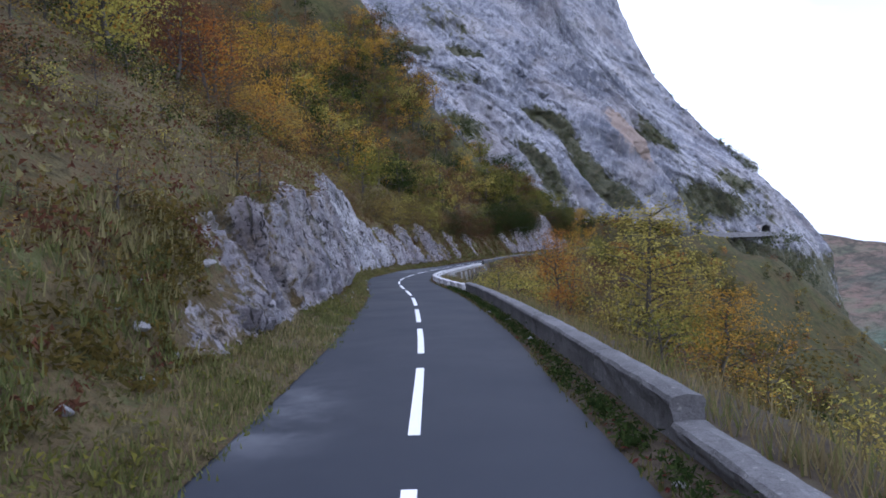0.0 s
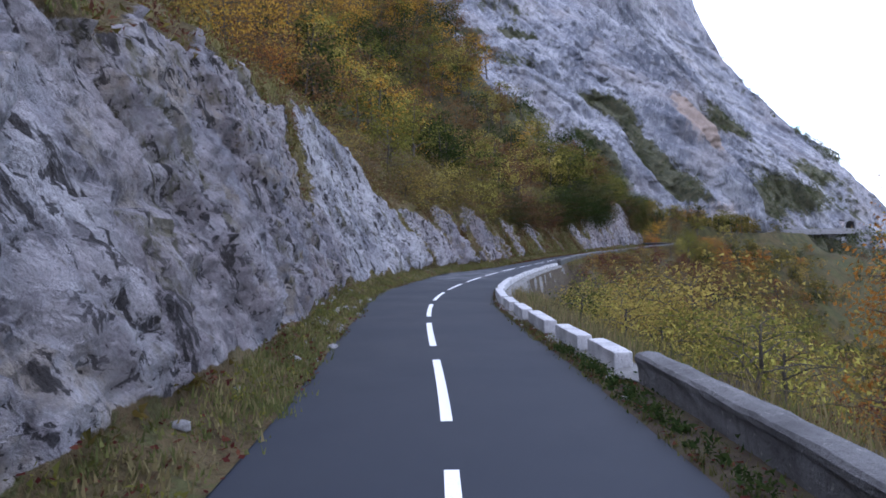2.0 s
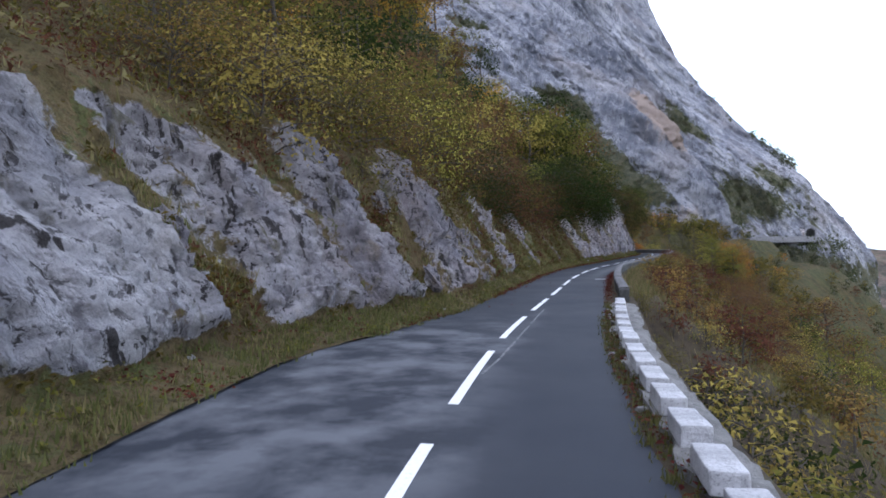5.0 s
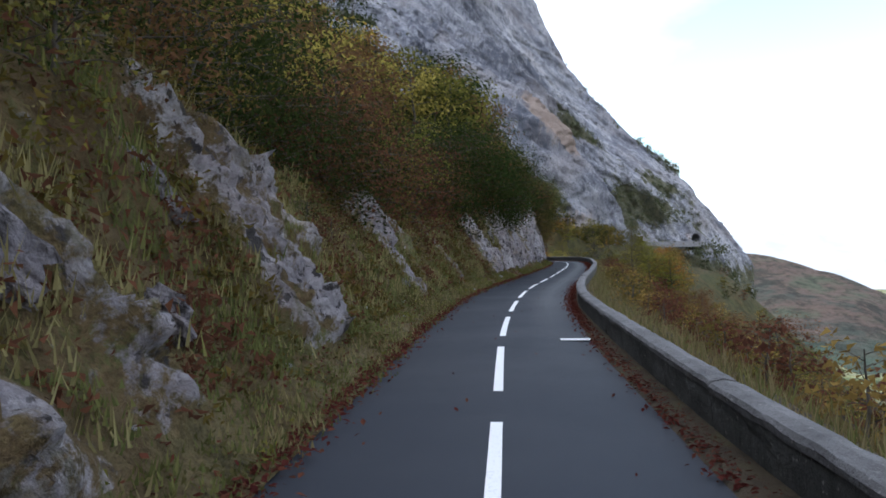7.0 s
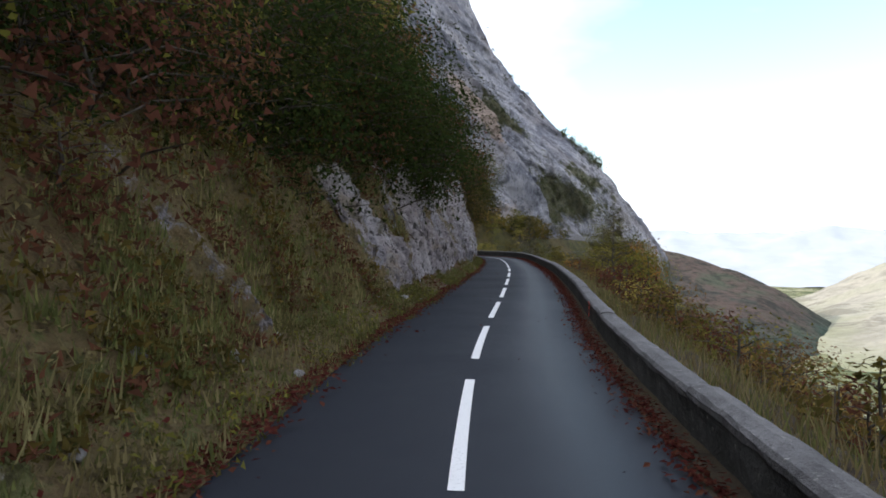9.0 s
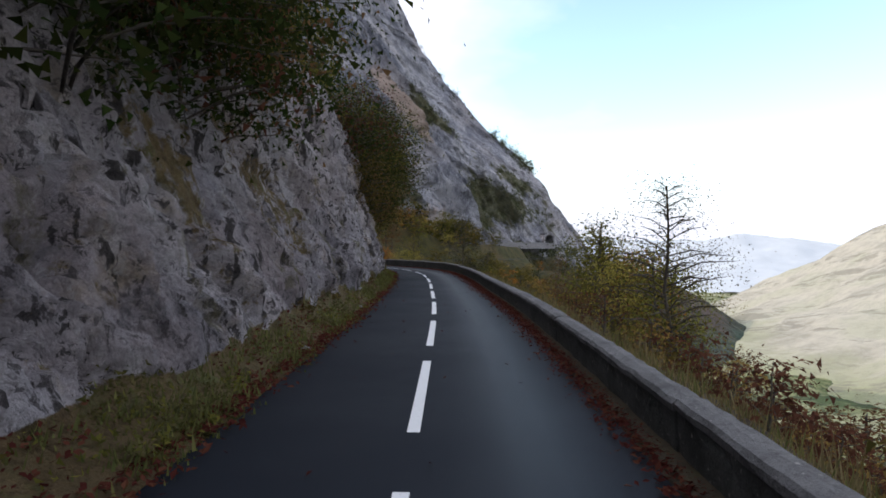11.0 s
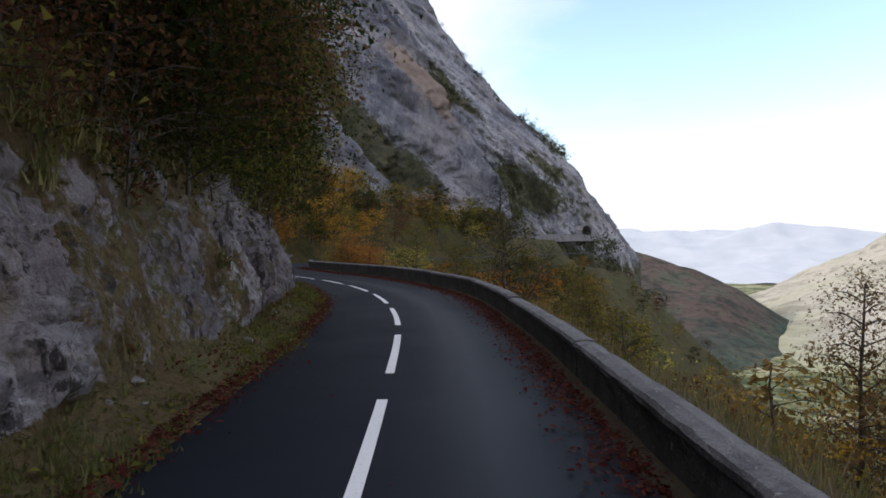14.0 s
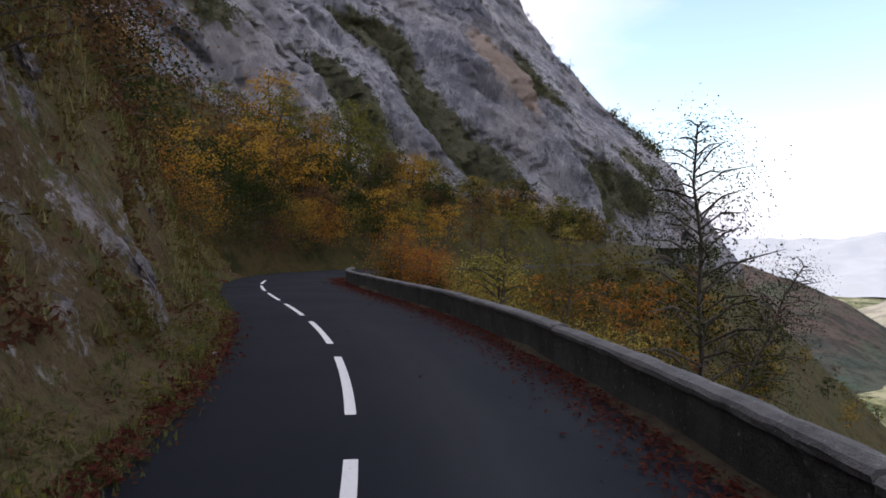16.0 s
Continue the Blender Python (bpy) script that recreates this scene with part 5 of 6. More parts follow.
# bushes
for k in range(16):
    plant("bush", r.choice(["dark", "dark", "rust", "green"]), 0, r.uniform(4, 30), -r.uniform(5.5, 9.0), r.uniform(0.6, 1.2), r)
for k in range(26):
    plant("bush", r.choice(["green", "dark", "gold", "green"]), 0, r.uniform(43, 62), r.uniform(3.9, 5.6), r.uniform(1.2, 1.8), r)
for k in range(8):
    plant("bush", "green", 0, r.uniform(60.6, 64.5), r.uniform(2.75, 3.6), r.uniform(0.4, 0.6), r)
for k in range(34):
    s = r.uniform(22, 62)
    plant("bush", r.choice(["gold", "gold", "dark", "green"]), 0, s, r.uniform(4.0, 7.5) + (2.2 if s > 42 else 0), r.uniform(0.6, 1.2), r)
for k in range(30):
    plant("bush", r.choice(["rust", "gold", "green", "rust"]), 0, r.uniform(62, 150), r.uniform(3.2, 7.5), r.uniform(0.5, 1.1), r)
for k in range(14):
    plant("bush", r.choice(["rust", "green", "gold"]), 0, r.uniform(-6, 22), r.uniform(3.6, 7.0), r.uniform(0.5, 1.0), r)
for k in range(10):
    plant("bush", r.choice(["green", "gold"]), 0, r.uniform(146, 160), r.uniform(6.5, 9.0), r.uniform(0.5, 0.9), r)
for key, ob in PROTO.items():
    if key not in USED:
        for o in (*ob.children, ob):
            bpy.data.objects.remove(o)
# bushes and low growth on the bank
def on_bank(count, s0, s1, h0, h1, tags, scale, seed):
    g = np.random.RandomState(seed)
    ok = np.flatnonzero((BANK["s"] > s0) & (BANK["s"] < s1) & (BANK["h"] > h0) & (BANK["h"] < h1))
    for j in g.choice(ok, count):
        p = BANK["place"][j]
        key = ("bush", tags[g.randint(len(tags))], 0)
        m = pose(float(p[0]), float(p[1]), float(p[2]) - 0.08, 0, 0, g.uniform(0, 360))
        if key not in PROTO or key not in USED:
            continue
        ob = copy_thing(PROTO[key], m)
        sc = g.uniform(*scale)
        ob.scale = (sc, sc, sc * 0.8)


on_bank(30, -8, 14, 0.9, 1.9, ["rust", "dark", "gold", "rust"], (0.5, 1.1), 6)
on_bank(18, -10, 14, 0.5, 1.9, ["rust", "gold", "rust", "green"], (0.25, 0.6), 1)
on_bank(16, 14, 56, 0.97, 1.8, ["rust", "green", "gold", "green"], (0.3, 0.7), 2)
on_bank(20, 52, 100, 0.45, 1.7, ["green", "gold", "rust", "dark"], (0.2, 0.55), 3)
on_bank(22, 66, 108, 0.6, 1.9, ["green", "dark", "rust"], (0.4, 0.8), 4)
on_bank(22, 104, 160, 0.7, 1.9, ["dark", "green", "rust", "dark"], (0.35, 0.8), 5)

# ---------------------------------------------------------------- grass, fallen leaves, stones
GRASS = foliage("grass_blades", (0.058, 0.068, 0.023), (0.118, 0.124, 0.044), (0.20, 0.185, 0.07))
STRAW = foliage("dry_grass", (0.095, 0.074, 0.034), (0.190, 0.152, 0.076), (0.29, 0.24, 0.125))
LITTER = foliage("fallen_leaves", (0.045, 0.014, 0.012), (0.115, 0.034, 0.026), (0.18, 0.085, 0.045))


def blades(name, label, places, high, mat, seed, per=6, spread=0.07, width=0.011):
    g = np.random.RandomState(seed)
    n = len(places) * per
    base = np.repeat(places, per, 0) + np.concatenate([g.normal(size=(n, 2)) * spread, np.zeros((n, 1)) - 0.02], 1)
    h = high * g.uniform(0.35, 1.2, n) * np.repeat(g.uniform(0.5, 1.2, len(places)), per)
    a = g.uniform(0, 2 * np.pi, n)
    tip = base + np.stack([np.cos(a) * h * g.uniform(0.1, 0.7, n), np.sin(a) * h * g.uniform(0.1, 0.7, n), h], 1)
    side = np.stack([-np.sin(a), np.cos(a), 0 * a], 1) * width * g.uniform(0.7, 1.6, (n, 1))
    v = np.stack([base - side, base + side, tip], 1).reshape(-1, 3)
    tagged(new(name, mesh_of(name, v, np.arange(3 * n).reshape(-1, 3), [mat])), label, "grass", kind="stuff")


def pick(count, test, seed):
    """Places on the turf, thick in some patches and thin in others."""
    g = np.random.RandomState(seed)
    ok = np.flatnonzero(test & (bh < 1.45))
    w = np.clip(0.30 + 1.1 * fbm(BANK["place"][ok] * 0.8 + seed * 9.1, 4, seed), 0.03, 1) ** 1.6
    p = BANK["place"][g.choice(ok, count, p=w / w.sum())]
    return p + np.concatenate([g.normal(size=(count, 2)) * 0.05, np.zeros((count, 1))], 1)


bs, bh, bz = BANK["s"], BANK["h"], BANK["zone"]
blades("verge_grass", "short green grass along the foot of the bank", pick(7000, (bz == 0) | (bh < 0.2), 1), 0.10, GRASS, 1)
blades("bank_grass", "tufted green and straw grass on the bank", pick(11000, (bz > 0) & (bh > 0.05), 2), 0.24, GRASS, 2)
blades("dry_bank_grass", "long dry straw-coloured grass on the bank", pick(9500, (bz > 0) & (bh > 0.05), 3), 0.30, STRAW, 3, 6, 0.09)


def verge_places(count, seed, s0=-6.0, s1=160.0):
    """Evenly over the strip between asphalt and bank."""
    g = np.random.RandomState(seed)
    s, k = g.uniform(s0, s1, count), g.uniform(0.08, 1.15, count)
    edge, foot = lin(s, EDGE_S, EDGE_L) - 0.12, lin(s, FOOT_S, FOOT_D)
    p = on_road(s, -(edge + (foot - edge) * k), 0.30 * np.minimum(k, 1) ** 1.4 + 0.02)
    thick = np.clip(0.40 + 1.1 * fbm(p * (0.9, 0.9, 0) + seed * 3.3, 4, seed), 0.03, 1)
    return p[g.rand(count) < thick * np.clip((foot - edge) / 1.1, 0.2, 1)]


blades("roadside_grass", "olive roadside grass between asphalt and bank", np.concatenate([verge_places(9500, 81, -6.0, 66.0), verge_places(4500, 84, 66.0, 160.0)]), 0.15, GRASS, 81, 5, 0.08, 0.012)
blades("roadside_straw", "dry yellow roadside grass between asphalt and bank", verge_places(8000, 82, -6.0, 96.0), 0.15, STRAW, 82, 5, 0.08, 0.012)


def weeds(name, label, places, mat, seed, per=10, spread=0.10, size=0.028):
    """Small leaves in low clumps."""
    g = np.random.RandomState(seed)
    n = len(places) * per
    k = np.repeat(g.uniform(0.4, 1.5, len(places)), per)[:, None]
    c = np.repeat(places, per, 0) + g.normal(size=(n, 3)) * (spread, spread, spread * 0.45) * k + np.array([0, 0, 0.05]) * k
    nor = g.normal(size=(n, 3)) * (0.8, 0.8, 0.6) + (0, 0, 0.6)
    nor /= np.linalg.norm(nor, axis=1)[:, None]
    a = np.cross(nor, g.normal(size=(n, 3)))
    a /= np.linalg.norm(a, axis=1)[:, None]
    b = np.cross(nor, a)
    sz = size * g.uniform(0.5, 1.5, (n, 1))
    v = np.stack([c - a * sz * 1.2, c - b * sz * 0.9, c + a * sz * 1.2], 1).reshape(-1, 3)
    tagged(new(name, mesh_of(name, v, np.arange(3 * n).reshape(-1, 3), [mat])), label, "weeds", kind="stuff")


weeds("bank_weeds", "low green weeds and herbs on the bank", pick(8500, bh > 0.02, 21), LEAF_GREEN, 21, 9, 0.15, 0.046)
weeds("dry_weeds", "brown withered ferns and herbs on the bank", pick(7000, bh > 0.05, 22), LEAF_RUST, 22, 9, 0.16, 0.044)
weeds("straw_weeds", "pale dry stalks and seed heads on the bank", pick(3600, bh > 0.05, 23), STRAW, 23, 9, 0.12, 0.028)
weeds("verge_weeds", "fresh green weeds at the foot of the bank", pick(4200, (bz == 0) | (bh < 0.12), 24), GRASS, 24, 8, 0.09, 0.028)


def uphill(count, s0, s1, d0, d1, seed):
    g = np.random.RandomState(seed)
    s, d = g.uniform(s0, s1, count), -g.uniform(-d1, -d0, count)
    p = on_road(s, d)
    edge = lin(s, FOOT_S, FOOT_D) + lin(s, HIGH_S, HIGH_Z) * lin(s, LEAN_S, LEAN_K)
    p[:, 2] = lin(s, SS, RZ) + bank_height(s, np.maximum(-d - lin(s, FOOT_S, FOOT_D), 0)) + 0.28
    return p[-d > edge]


weeds("heath", "brown heath and bracken on the upper slope", np.concatenate([uphill(6500, -4, 60, -20, -4, 41), uphill(2600, 50, 160, -14, -4, 42)]), LEAF_RUST, 41, 9, 0.24, 0.038)
weeds("slope_herbs", "olive herbs and low scrub on the upper slope", np.concatenate([uphill(3400, -14, 60, -22, -4, 43), uphill(2600, 50, 160, -14, -4, 44)]), LEAF_GREEN, 43, 9, 0.24, 0.050)
weeds("slope_straw", "straw-coloured dry grass on the upper slope", np.concatenate([uphill(3000, -14, 60, -22, -4, 45), uphill(1600, 50, 160, -14, -4, 46)]), STRAW, 45, 7, 0.22, 0.062)


def outer_places(count, s0, s1, e0, e1, seed):
    g = np.random.RandomState(seed)
    s = g.uniform(s0, s1, count)
    e = e0 + (e1 - e0) * g.rand(count) ** 1.4
    keep = (s < 38) | (s > 64) | (e > 1.6)
    s, e = s[keep], e[keep]
    return on_road(s, lin(s, OUTER_S, OUTER_D) + e, drop_height(s, e))


blades("slope_grass", "straw-coloured grass on the slope below the wall", outer_places(16000, -8, 175, 0.0, 8.5, 5), 0.42, STRAW, 5, 6, 0.12, 0.009)
blades("slope_green", "green weeds on the slope below the wall", outer_places(9000, -8, 175, 0.0, 8.5, 6), 0.36, GRASS, 6, 6, 0.12, 0.010)
g = np.random.RandomState(9)
s = g.uniform(-6, 62, 2600)
d = road_right(s) + g.uniform(-0.04, 0.42, 2600)
blades("edge_weeds", "green weeds between asphalt and parapet", on_road(s, d, 0.0), 0.10, GRASS, 7, 6, 0.05, 0.009)


weeds("roadside_weeds", "mixed green weeds between asphalt and bank", verge_places(6000, 83), LEAF_GREEN, 83, 7, 0.08, 0.03)
s = g.uniform(-4, 24, 420)
weeds("kerb_weeds", "leafy green weeds growing along the parapet's foot", on_road(s, road_right(s) + g.uniform(0.0, 0.22, 420), 0.03), LEAF_DARK, 51, 14, 0.07, 0.030)


def litter(count, s, d, z, seed, size=0.035):
    g = np.random.RandomState(seed)
    c = on_road(s, d, z + 0.012)
    nor = g.normal(size=(count, 3)) * (0.45, 0.45, 0.1) + (0, 0, 1)
    nor /= np.linalg.norm(nor, axis=1)[:, None]
    a = np.cross(nor, g.normal(size=(count, 3)))
    a /= np.linalg.norm(a, axis=1)[:, None]
    b = np.cross(nor, a)
    sz = size * g.uniform(0.5, 1.3, (count, 1))
    v = np.stack([c - a * sz, c - b * sz * 0.6 + nor * sz * 0.2, c + a * sz, c + b * sz * 0.6 + nor * sz * 0.2], 1).reshape(-1, 3)
    return v


def build_litter():
    g = np.random.RandomState(12)
    vs = []
    n = 30000
    s = g.uniform(62, 182, n)
    wall = lin(s, *FACE2)
    vs.append(litter(n, s, wall - 0.02 - np.abs(g.normal(size=n)) * 0.19 * lin(s, [62, 110, 140, 160], [0.8, 1.0, 1.6, 2.2]), 0.0, 13))
    n = 24000
    s = g.uniform(64, 160, n)
    vs.append(litter(n, s, -(lin(s, EDGE_S, EDGE_L) + 0.10 + g.normal(size=n) * 0.20), 0.04, 14, 0.042))
    n = 2200
    s = g.uniform(-4, 60, n)
    vs.append(litter(n, s, road_right(s) + g.uniform(-0.05, 0.4, n), 0.01, 15))
    n = 160
    s = g.uniform(60, 170, n)
    vs.append(litter(n, s, g.uniform(-1.7, 1.7, n), 0.02, 16, 0.03))
    n = 9000
    p = pick(n, (bz == 0) & (bs > 14) | (bh < 0.06) & (bs > 14), 91)
    nor = g.normal(size=(n, 3)) * (0.6, 0.6, 0.2) + (0, 0, 1)
    a = np.cross(nor, g.normal(size=(n, 3)))
    a *= 0.034 * g.uniform(0.6, 1.4, (n, 1)) / np.linalg.norm(a, axis=1)[:, None]
    b = np.cross(nor / np.linalg.norm(nor, axis=1)[:, None], a) * 0.65
    p = p + (0, 0, 0.03)
    vs.append(np.stack([p - a, p - b, p + a, p + b], 1).reshape(-1, 3))
    v = np.concatenate(vs)
    tagged(new("fallen_leaves", mesh_of("fallen_leaves", v, np.arange(len(v)).reshape(-1, 4), [LITTER])), "reddish brown fallen leaves along the road edges", "leaves", kind="stuff")


build_litter()


def stone_mesh(seed):
    bm = bmesh.new()
    bmesh.ops.create_icosphere(bm, subdivisions=2, radius=0.5)
    for vert in bm.verts:
        k = 1 + 0.5 * noise.noise(vert.co * 1.8 + Vector((seed * 5.3, 0, 0)))
        c = noise.cell(vert.co * 2.2 + Vector((0, seed * 2.7, 0)))
        vert.co *= k * (0.92 + 0.16 * c)
        vert.co.z *= 0.65
    return bm_mesh("stone", bm, STONE_LOOSE)


STONE_LOOSE = concrete("loose_limestone", (0.33, 0.325, 0.33))
STONES = [stone_mesh(i) for i in range(4)]


def put_stone(p, size, g):
    ob = tagged(new("stone", STONES[g.randint(4)]), "pale loose limestone lying at the foot of the bank", "stone", group="loose stones")
    ob.matrix_world = pose(float(p[0]), float(p[1]), float(p[2]) + size * 0.12, g.uniform(-15, 15), g.uniform(-15, 15), g.uniform(0, 360)) @ Matrix.Diagonal((size * g.uniform(0.8, 1.5), size, size, 1))


g = np.random.RandomState(21)
ok = np.flatnonzero((bh < 0.22) | (bz == 0))
for j in g.choice(ok, 90):
    put_stone(BANK["place"][j], g.uniform(0.06, 0.17), g)
ok = np.flatnonzero((bs < 60) & (bh < 0.6) & (bh > 0.05))
for j in g.choice(ok, 24):
    put_stone(BANK["place"][j], g.uniform(0.10, 0.26), g)
ok = np.flatnonzero((bz == 0) & (bs > 22) & (bs < 40))
for j in g.choice(ok, 40):
    put_stone(BANK["place"][j], g.uniform(0.05, 0.2), g)
for k in range(46):
    s = g.uniform(-4, 62)
    put_stone(on_road(s, road_right(s) + g.uniform(0.0, 0.35), 0.0), g.uniform(0.05, 0.14), g)

# ---------------------------------------------------------------- slabs standing out of the bank
def slab_mesh(seed):
    bm = bmesh.new()
    bmesh.ops.create_cube(bm, size=1)
    bmesh.ops.subdivide_edges(bm, edges=bm.edges[:], cuts=7, use_grid_fill=True)
    off = Vector((seed * 7.3, seed * 1.9, 0))
    for vert in bm.verts:
        p = vert.co.copy()
        end = abs(p.z) * 2
        k = 1 - 0.42 * end**2.2 + 0.35 * noise.noise(p * 2.3 + off)
        p.x *= k * (0.9 + 0.3 * noise.cell(p * 3.1 + off))
        p.y *= k
        vert.co = p + Vector(noise.noise_vector(p * 5 + off)) * 0.07 + Vector(noise.noise_vector(p * 13 + off)) * 0.03
    for vert in bm.verts:
        vert.co += vert.co.normalized() * 0.10 * (noise.cell(vert.co * 6 + off) - 0.5)
    return bm_mesh("rock_slab", bm, ROCK)


SLABS = [slab_mesh(i) for i in range(5)]


def put_slab(s, k, size, dip, g):
    """k: how far up the bank's steep part, dip: lean of the long side from upright, downhill along the road."""
    high, lean = lin(s, HIGH_S, HIGH_Z), lin(s, LEAN_S, LEAN_K)
    p = on_road(s, -(lin(s, FOOT_S, FOOT_D) + high * lean * k) + 0.0, 0.28 + high * k)
    th = math.degrees(float(lin(s, SS, RT)))
    turn = pose(0, 0, 0, 0, 0, th) @ pose(0, 0, 0, dip, 0, 0) @ pose(0, 0, 0, 0, -math.degrees(math.atan(float(lean))), g.uniform(-12, 12)) @ Matrix.Diagonal((*size, 1))
    me = SLABS[g.randint(5)].copy()
    me.transform(turn)
    ob = tagged(new("rock_slab", me), "grey limestone slab standing out of the grassy bank", "rock", group="slabs of the bank")
    ob.matrix_world = pose(*[float(a) for a in p], 0, 0, 0)


g = np.random.RandomState(33)
for s0, s1, count, dip, big in ((51, 68, 16, 32, 0.40), (72, 92, 5, 26, 0.22), (94, 105, 6, 12, 0.4), (131, 147, 5, 8, 0.5), (147, 157, 6, 25, 0.35)):
    for k in range(count):
        s = s0 + (s1 - s0) * (k + g.rand()) / count
        long = big * g.uniform(1.3, 3.0)
        put_slab(s, g.uniform(0.12, 0.85), (g.uniform(0.45, 0.8) * big, g.uniform(0.5, 1.2) * big, long), dip + g.uniform(-9, 9), g)

# ---------------------------------------------------------------- growth, ledge and tunnel on the cliff
def cliff_growth():
    g = np.random.RandomState(31)
    P, U, Z = CRAG["place"], CRAG["u"], CRAG["z"]
    near = (Z > -30) & (Z < 150)
    ok = np.flatnonzero(near & (CRAG["green"] > 0.46) & (U > 100) & (U < 440))
    sky = np.flatnonzero((abs(U - 428) < 10) & (Z > 44) & (Z < 68))
    sky2 = np.flatnonzero((abs(U - 428) < 12) & (Z > 66) & (Z < 150))
    base = np.flatnonzero((Z > -60) & (Z < 4) & (U > 180) & (U < 440))
    idx = np.concatenate([g.choice(ok, 900), g.choice(sky, 90), g.choice(sky2, 30), g.choice(base, 420)])
    size = np.concatenate([g.uniform(0.5, 1.3, 900), g.uniform(0.9, 2.3, 90), g.uniform(0.6, 1.7, 30), g.uniform(1.0, 2.6, 420)])
    per = 34
    n = len(idx) * per
    sz = np.repeat(size, per)[:, None]
    c = np.repeat(P[idx], per, 0) + g.normal(size=(n, 3)) * sz * (0.7, 0.7, 0.75) + np.array([0.1, -0.3, 0.6]) * sz
    nor = g.normal(size=(n, 3))
    nor /= np.linalg.norm(nor, axis=1)[:, None]
    a = np.cross(nor, g.normal(size=(n, 3)))
    a /= np.linalg.norm(a, axis=1)[:, None]
    b = np.cross(nor, a)
    q = 0.20 * sz + 0.10
    v = np.stack([c - a * q, c - b * q * 0.7, c + a * q, c + b * q * 0.7], 1).reshape(-1, 3)
    tagged(new("cliff_shrubs", mesh_of("cliff_shrubs", v, np.arange(4 * n).reshape(-1, 4), [LEAF_CLIFF])), "dark green shrubs clinging to ledges of the cliff", "shrubs", kind="stuff")


LEAF_CLIFF = foliage("leaves_cliff", (0.034, 0.044, 0.024), (0.078, 0.086, 0.046), (0.13, 0.115, 0.055))
cliff_growth()


def smooth_cliff(u, z, out):
    u = np.asarray(u, float)
    x, y, ix, iy = cliff_base(u, 0 * u + z, out)
    return np.stack([x, y, 0 * u + z], 1), ix, iy


def build_ledge():
    u = np.linspace(316, 402, 80)
    rows = [smooth_cliff(u, 5.0, -6)[0], smooth_cliff(u, 5.0, 4.5)[0], smooth_cliff(u, 7.6, 4.2)[0], smooth_cliff(u, 7.6, 3.8)[0], smooth_cliff(u, 6.9, 3.8)[0], smooth_cliff(u, 6.9, -6)[0]]
    v = np.concatenate(rows)
    v[:, 2] += np.tile(0.012 * (u - 385), 6)
    v += np.stack([fbm(v * 0.3, 2, 401), fbm(v * 0.3 + 9, 2, 402), 0 * v[:, 0]], 1) * 0.4
    tagged(new("cliff_road_ledge", mesh_of("cliff_road_ledge", v, grid_faces(6, len(u)), [WALL_OLD])), "grey retaining wall of the road crossing the cliff", "retaining wall", kind="structure")


build_ledge()


def build_tunnel():
    p, ix, iy = smooth_cliff(np.array([397.0]), 7.0, 3.4)
    p, inn = p[0], Vector((float(ix[0]), float(iy[0]), 0)).normalized()
    side = Vector((inn.y, -inn.x, 0))
    ring = [(-2.6, 0), (-2.6, 2.4)] + [(-2.6 * math.cos(t), 2.4 + 2.2 * math.sin(t)) for t in (0.4, 0.9, 1.57, 2.24, 2.74)] + [(2.6, 2.4), (2.6, 0)]
    v, f = [], []
    for depth, grow in ((0, 1.35), (0, 1.0), (18, 1.0)):
        for a, b in ring:
            v.append(Vector(p) + side * a * grow + Vector((0, 0, b * grow)) + inn * depth)
    k = len(ring)
    for j in range(2):
        for i in range(k - 1):
            f.append((j * k + i, j * k + i + 1, (j + 1) * k + i + 1, (j + 1) * k + i))
    f.append(tuple(range(2 * k, 3 * k)))
    tagged(new("tunnel_mouth", mesh_of("tunnel_mouth", np.array([tuple(q) for q in v]), f, [CLIFF])), "dark rock tunnel mouth on the cliff road", "tunnel", kind="structure")


build_tunnel()

# ---------------------------------------------------------------- hills across the valley
def hill_mat(name, a, b, c, low=None):
    """Far slopes: broad fields of colour, crowns or hedges as finer marks, and another cover near the valley's floor."""
    m = Nodes(name)
    n = m.noise(0.010, 7, 0.64)
    t = m.noise(0.07, 6, 0.72)
    far = name == "far_haze"
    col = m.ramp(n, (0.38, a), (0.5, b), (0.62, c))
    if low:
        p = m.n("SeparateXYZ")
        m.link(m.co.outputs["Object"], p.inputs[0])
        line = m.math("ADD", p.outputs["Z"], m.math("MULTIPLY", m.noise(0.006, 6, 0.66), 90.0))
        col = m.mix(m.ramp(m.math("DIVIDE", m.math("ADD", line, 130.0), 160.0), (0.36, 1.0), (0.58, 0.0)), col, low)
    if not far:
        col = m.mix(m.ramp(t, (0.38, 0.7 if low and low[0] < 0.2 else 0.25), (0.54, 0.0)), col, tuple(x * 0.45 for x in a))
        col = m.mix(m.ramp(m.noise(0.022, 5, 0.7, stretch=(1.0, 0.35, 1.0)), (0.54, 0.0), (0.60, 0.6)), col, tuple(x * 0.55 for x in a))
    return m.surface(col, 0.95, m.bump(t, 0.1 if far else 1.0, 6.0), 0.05)


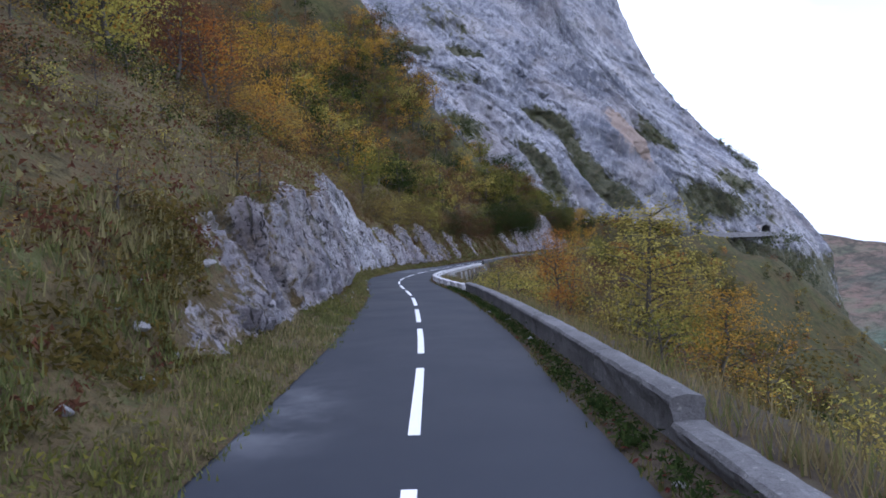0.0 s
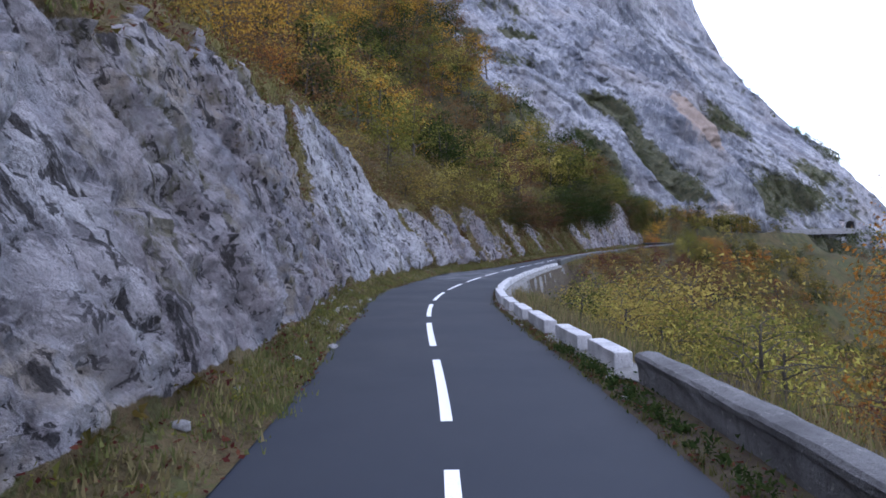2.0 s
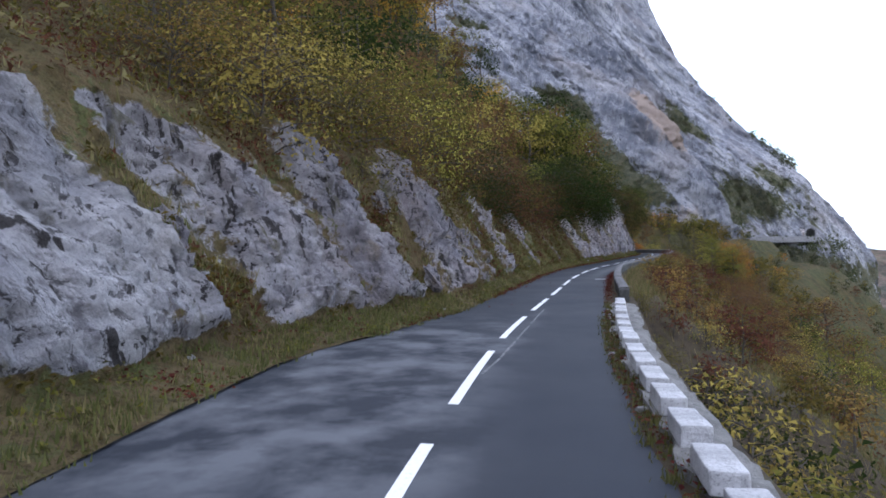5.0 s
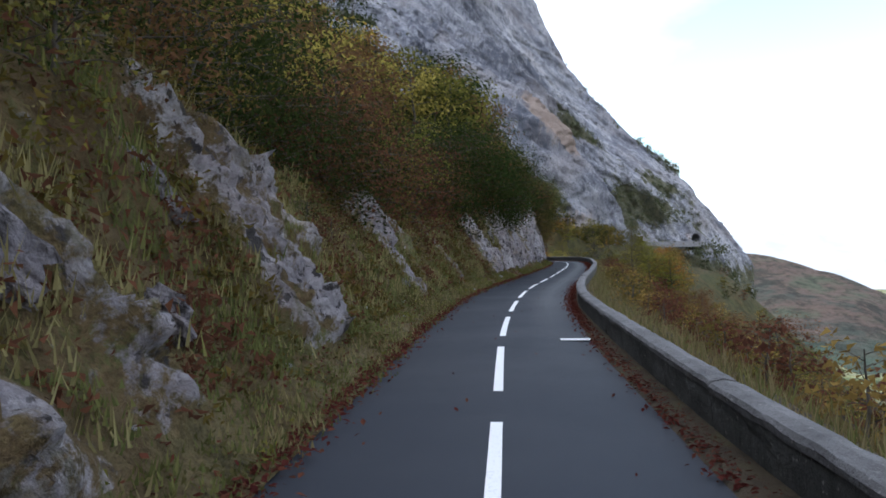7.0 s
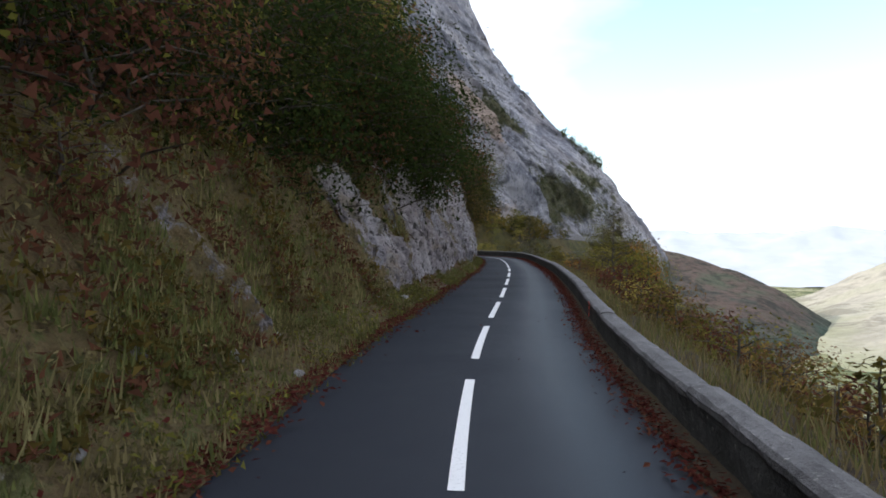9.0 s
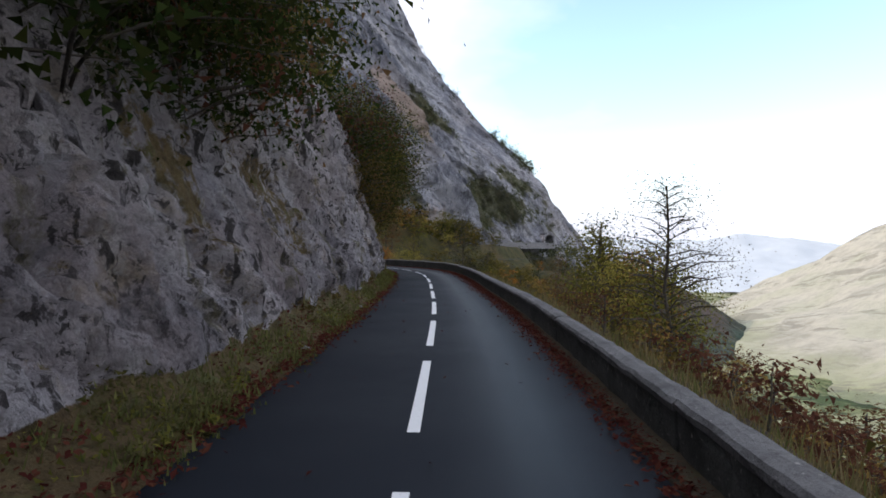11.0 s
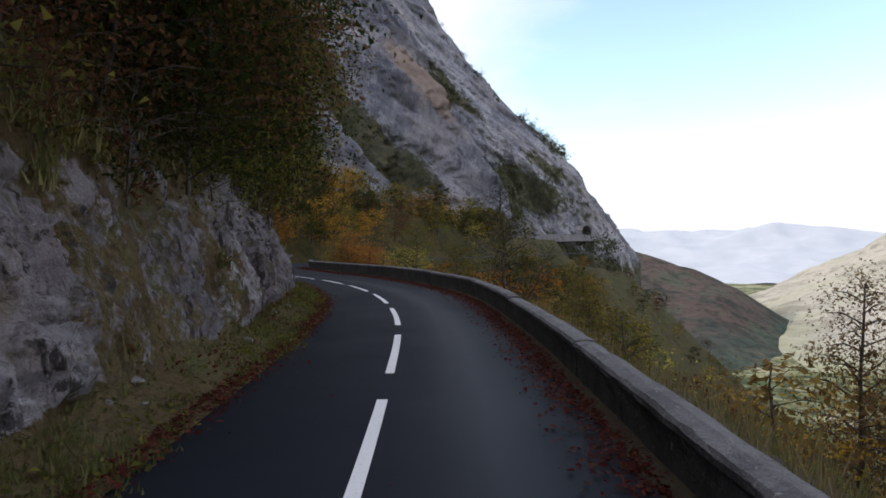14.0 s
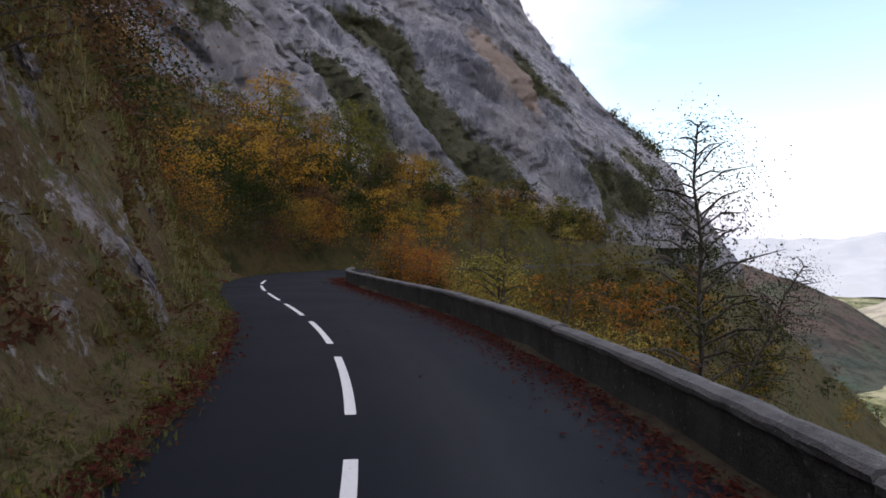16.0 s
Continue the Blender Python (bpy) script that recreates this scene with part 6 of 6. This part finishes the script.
def ridge(name, label, mat, bearings, dists, tops, depth, seed, rough):
    b = np.linspace(bearings[0], bearings[-1], 220)
    dist, top = lin(b, bearings, dists), lin(b, bearings, tops)
    rows = []
    for k in np.linspace(-0.35, 1, 46):
        fall = np.clip(k, 0, 1)
        h = top + (-112 - top) * (fall**0.85) - np.maximum(-k, 0) * 90
        rr = dist - k * depth
        a = np.radians(b)
        rows.append(np.stack([15 + rr * np.sin(a), 100 + rr * np.cos(a), h], 1))
    v = np.concatenate(rows)
    v[:, 2] += rough * fbm(np.stack([v[:, 0] * 0.008, v[:, 1] * 0.008, 0 * v[:, 0]], 1), 5, seed) * (0.35 + 0.65 * np.clip((v[:, 2] + 122) / 60, 0, 1))
    tagged(new(name, mesh_of(name, v, grid_faces(46, 220), [mat], True)), label, "hill", kind="structure")


ridge("wooded_hill", "wooded hill with brown slopes beyond the cliff", hill_mat("far_woods", (0.070, 0.080, 0.068), (0.135, 0.100, 0.086), (0.100, 0.112, 0.080), (0.062, 0.112, 0.082)),
      [20, 30, 34, 38, 42, 45, 47, 49, 51], [1150, 1100, 1060, 1030, 1000, 990, 980, 980, 980], [34, 24, 8, -10, -36, -62, -82, -102, -116], 380, 501, 9)
# Base colours raised and evened out to carry the valley's haze.
ridge("sunlit_hill", "sunlit grass hill across the valley, haze in its pale colour", hill_mat("hazed_pasture", (0.44, 0.42, 0.34), (0.58, 0.55, 0.45), (0.52, 0.51, 0.39), (0.36, 0.38, 0.22)),
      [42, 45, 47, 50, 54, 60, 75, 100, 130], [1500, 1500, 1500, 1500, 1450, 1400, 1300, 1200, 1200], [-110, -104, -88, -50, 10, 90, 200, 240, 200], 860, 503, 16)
# Haze is painted here: pale grey-blue base colour without finer marks.
ridge("distant_mountains", "mountains on the horizon, haze painted as pale blue", hill_mat("far_haze", (0.52, 0.57, 0.60), (0.54, 0.59, 0.62), (0.57, 0.62, 0.65)),
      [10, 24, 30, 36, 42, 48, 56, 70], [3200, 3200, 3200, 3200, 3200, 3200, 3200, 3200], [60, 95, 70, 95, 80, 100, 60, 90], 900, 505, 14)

# ---------------------------------------------------------------- red spray mark on the wall
SPRAY = plain("red_spray_paint", (0.85, 0.085, 0.045), 0.6)


def spray_mark():
    """A loop with a stem and a short bar over the wall's cap, sprayed by hand."""
    lines = [[(-0.10, 0.33), (-0.10, 0.10)], [(-0.10, 0.24), (0.0, 0.27), (0.10, 0.21), (0.08, 0.13), (-0.02, 0.09), (-0.10, 0.12)], [(-0.06, 0.31), (0.14, 0.34)]]
    v, f = [], []
    for pts in lines:
        for (a, b), (c, d) in zip(pts[:-1], pts[1:]):
            n = math.hypot(c - a, d - b)
            x, y = -(d - b) / n * 0.018, (c - a) / n * 0.018
            k = len(v)
            v += [(a + x, b + y), (a - x, b - y), (c - x, d - y), (c + x, d + y)]
            f.append((k, k + 1, k + 2, k + 3))
    q = np.array(v)
    me = mesh_of("spray_mark", on_road(94.2 + 1.3 * q[:, 0], lin(94.7, *FACE2) - 0.03, 0.03 + 1.15 * q[:, 1]), f, [SPRAY])
    tagged(new("spray_mark", me), "red hand-sprayed survey mark on the parapet", "paint mark")


spray_mark()
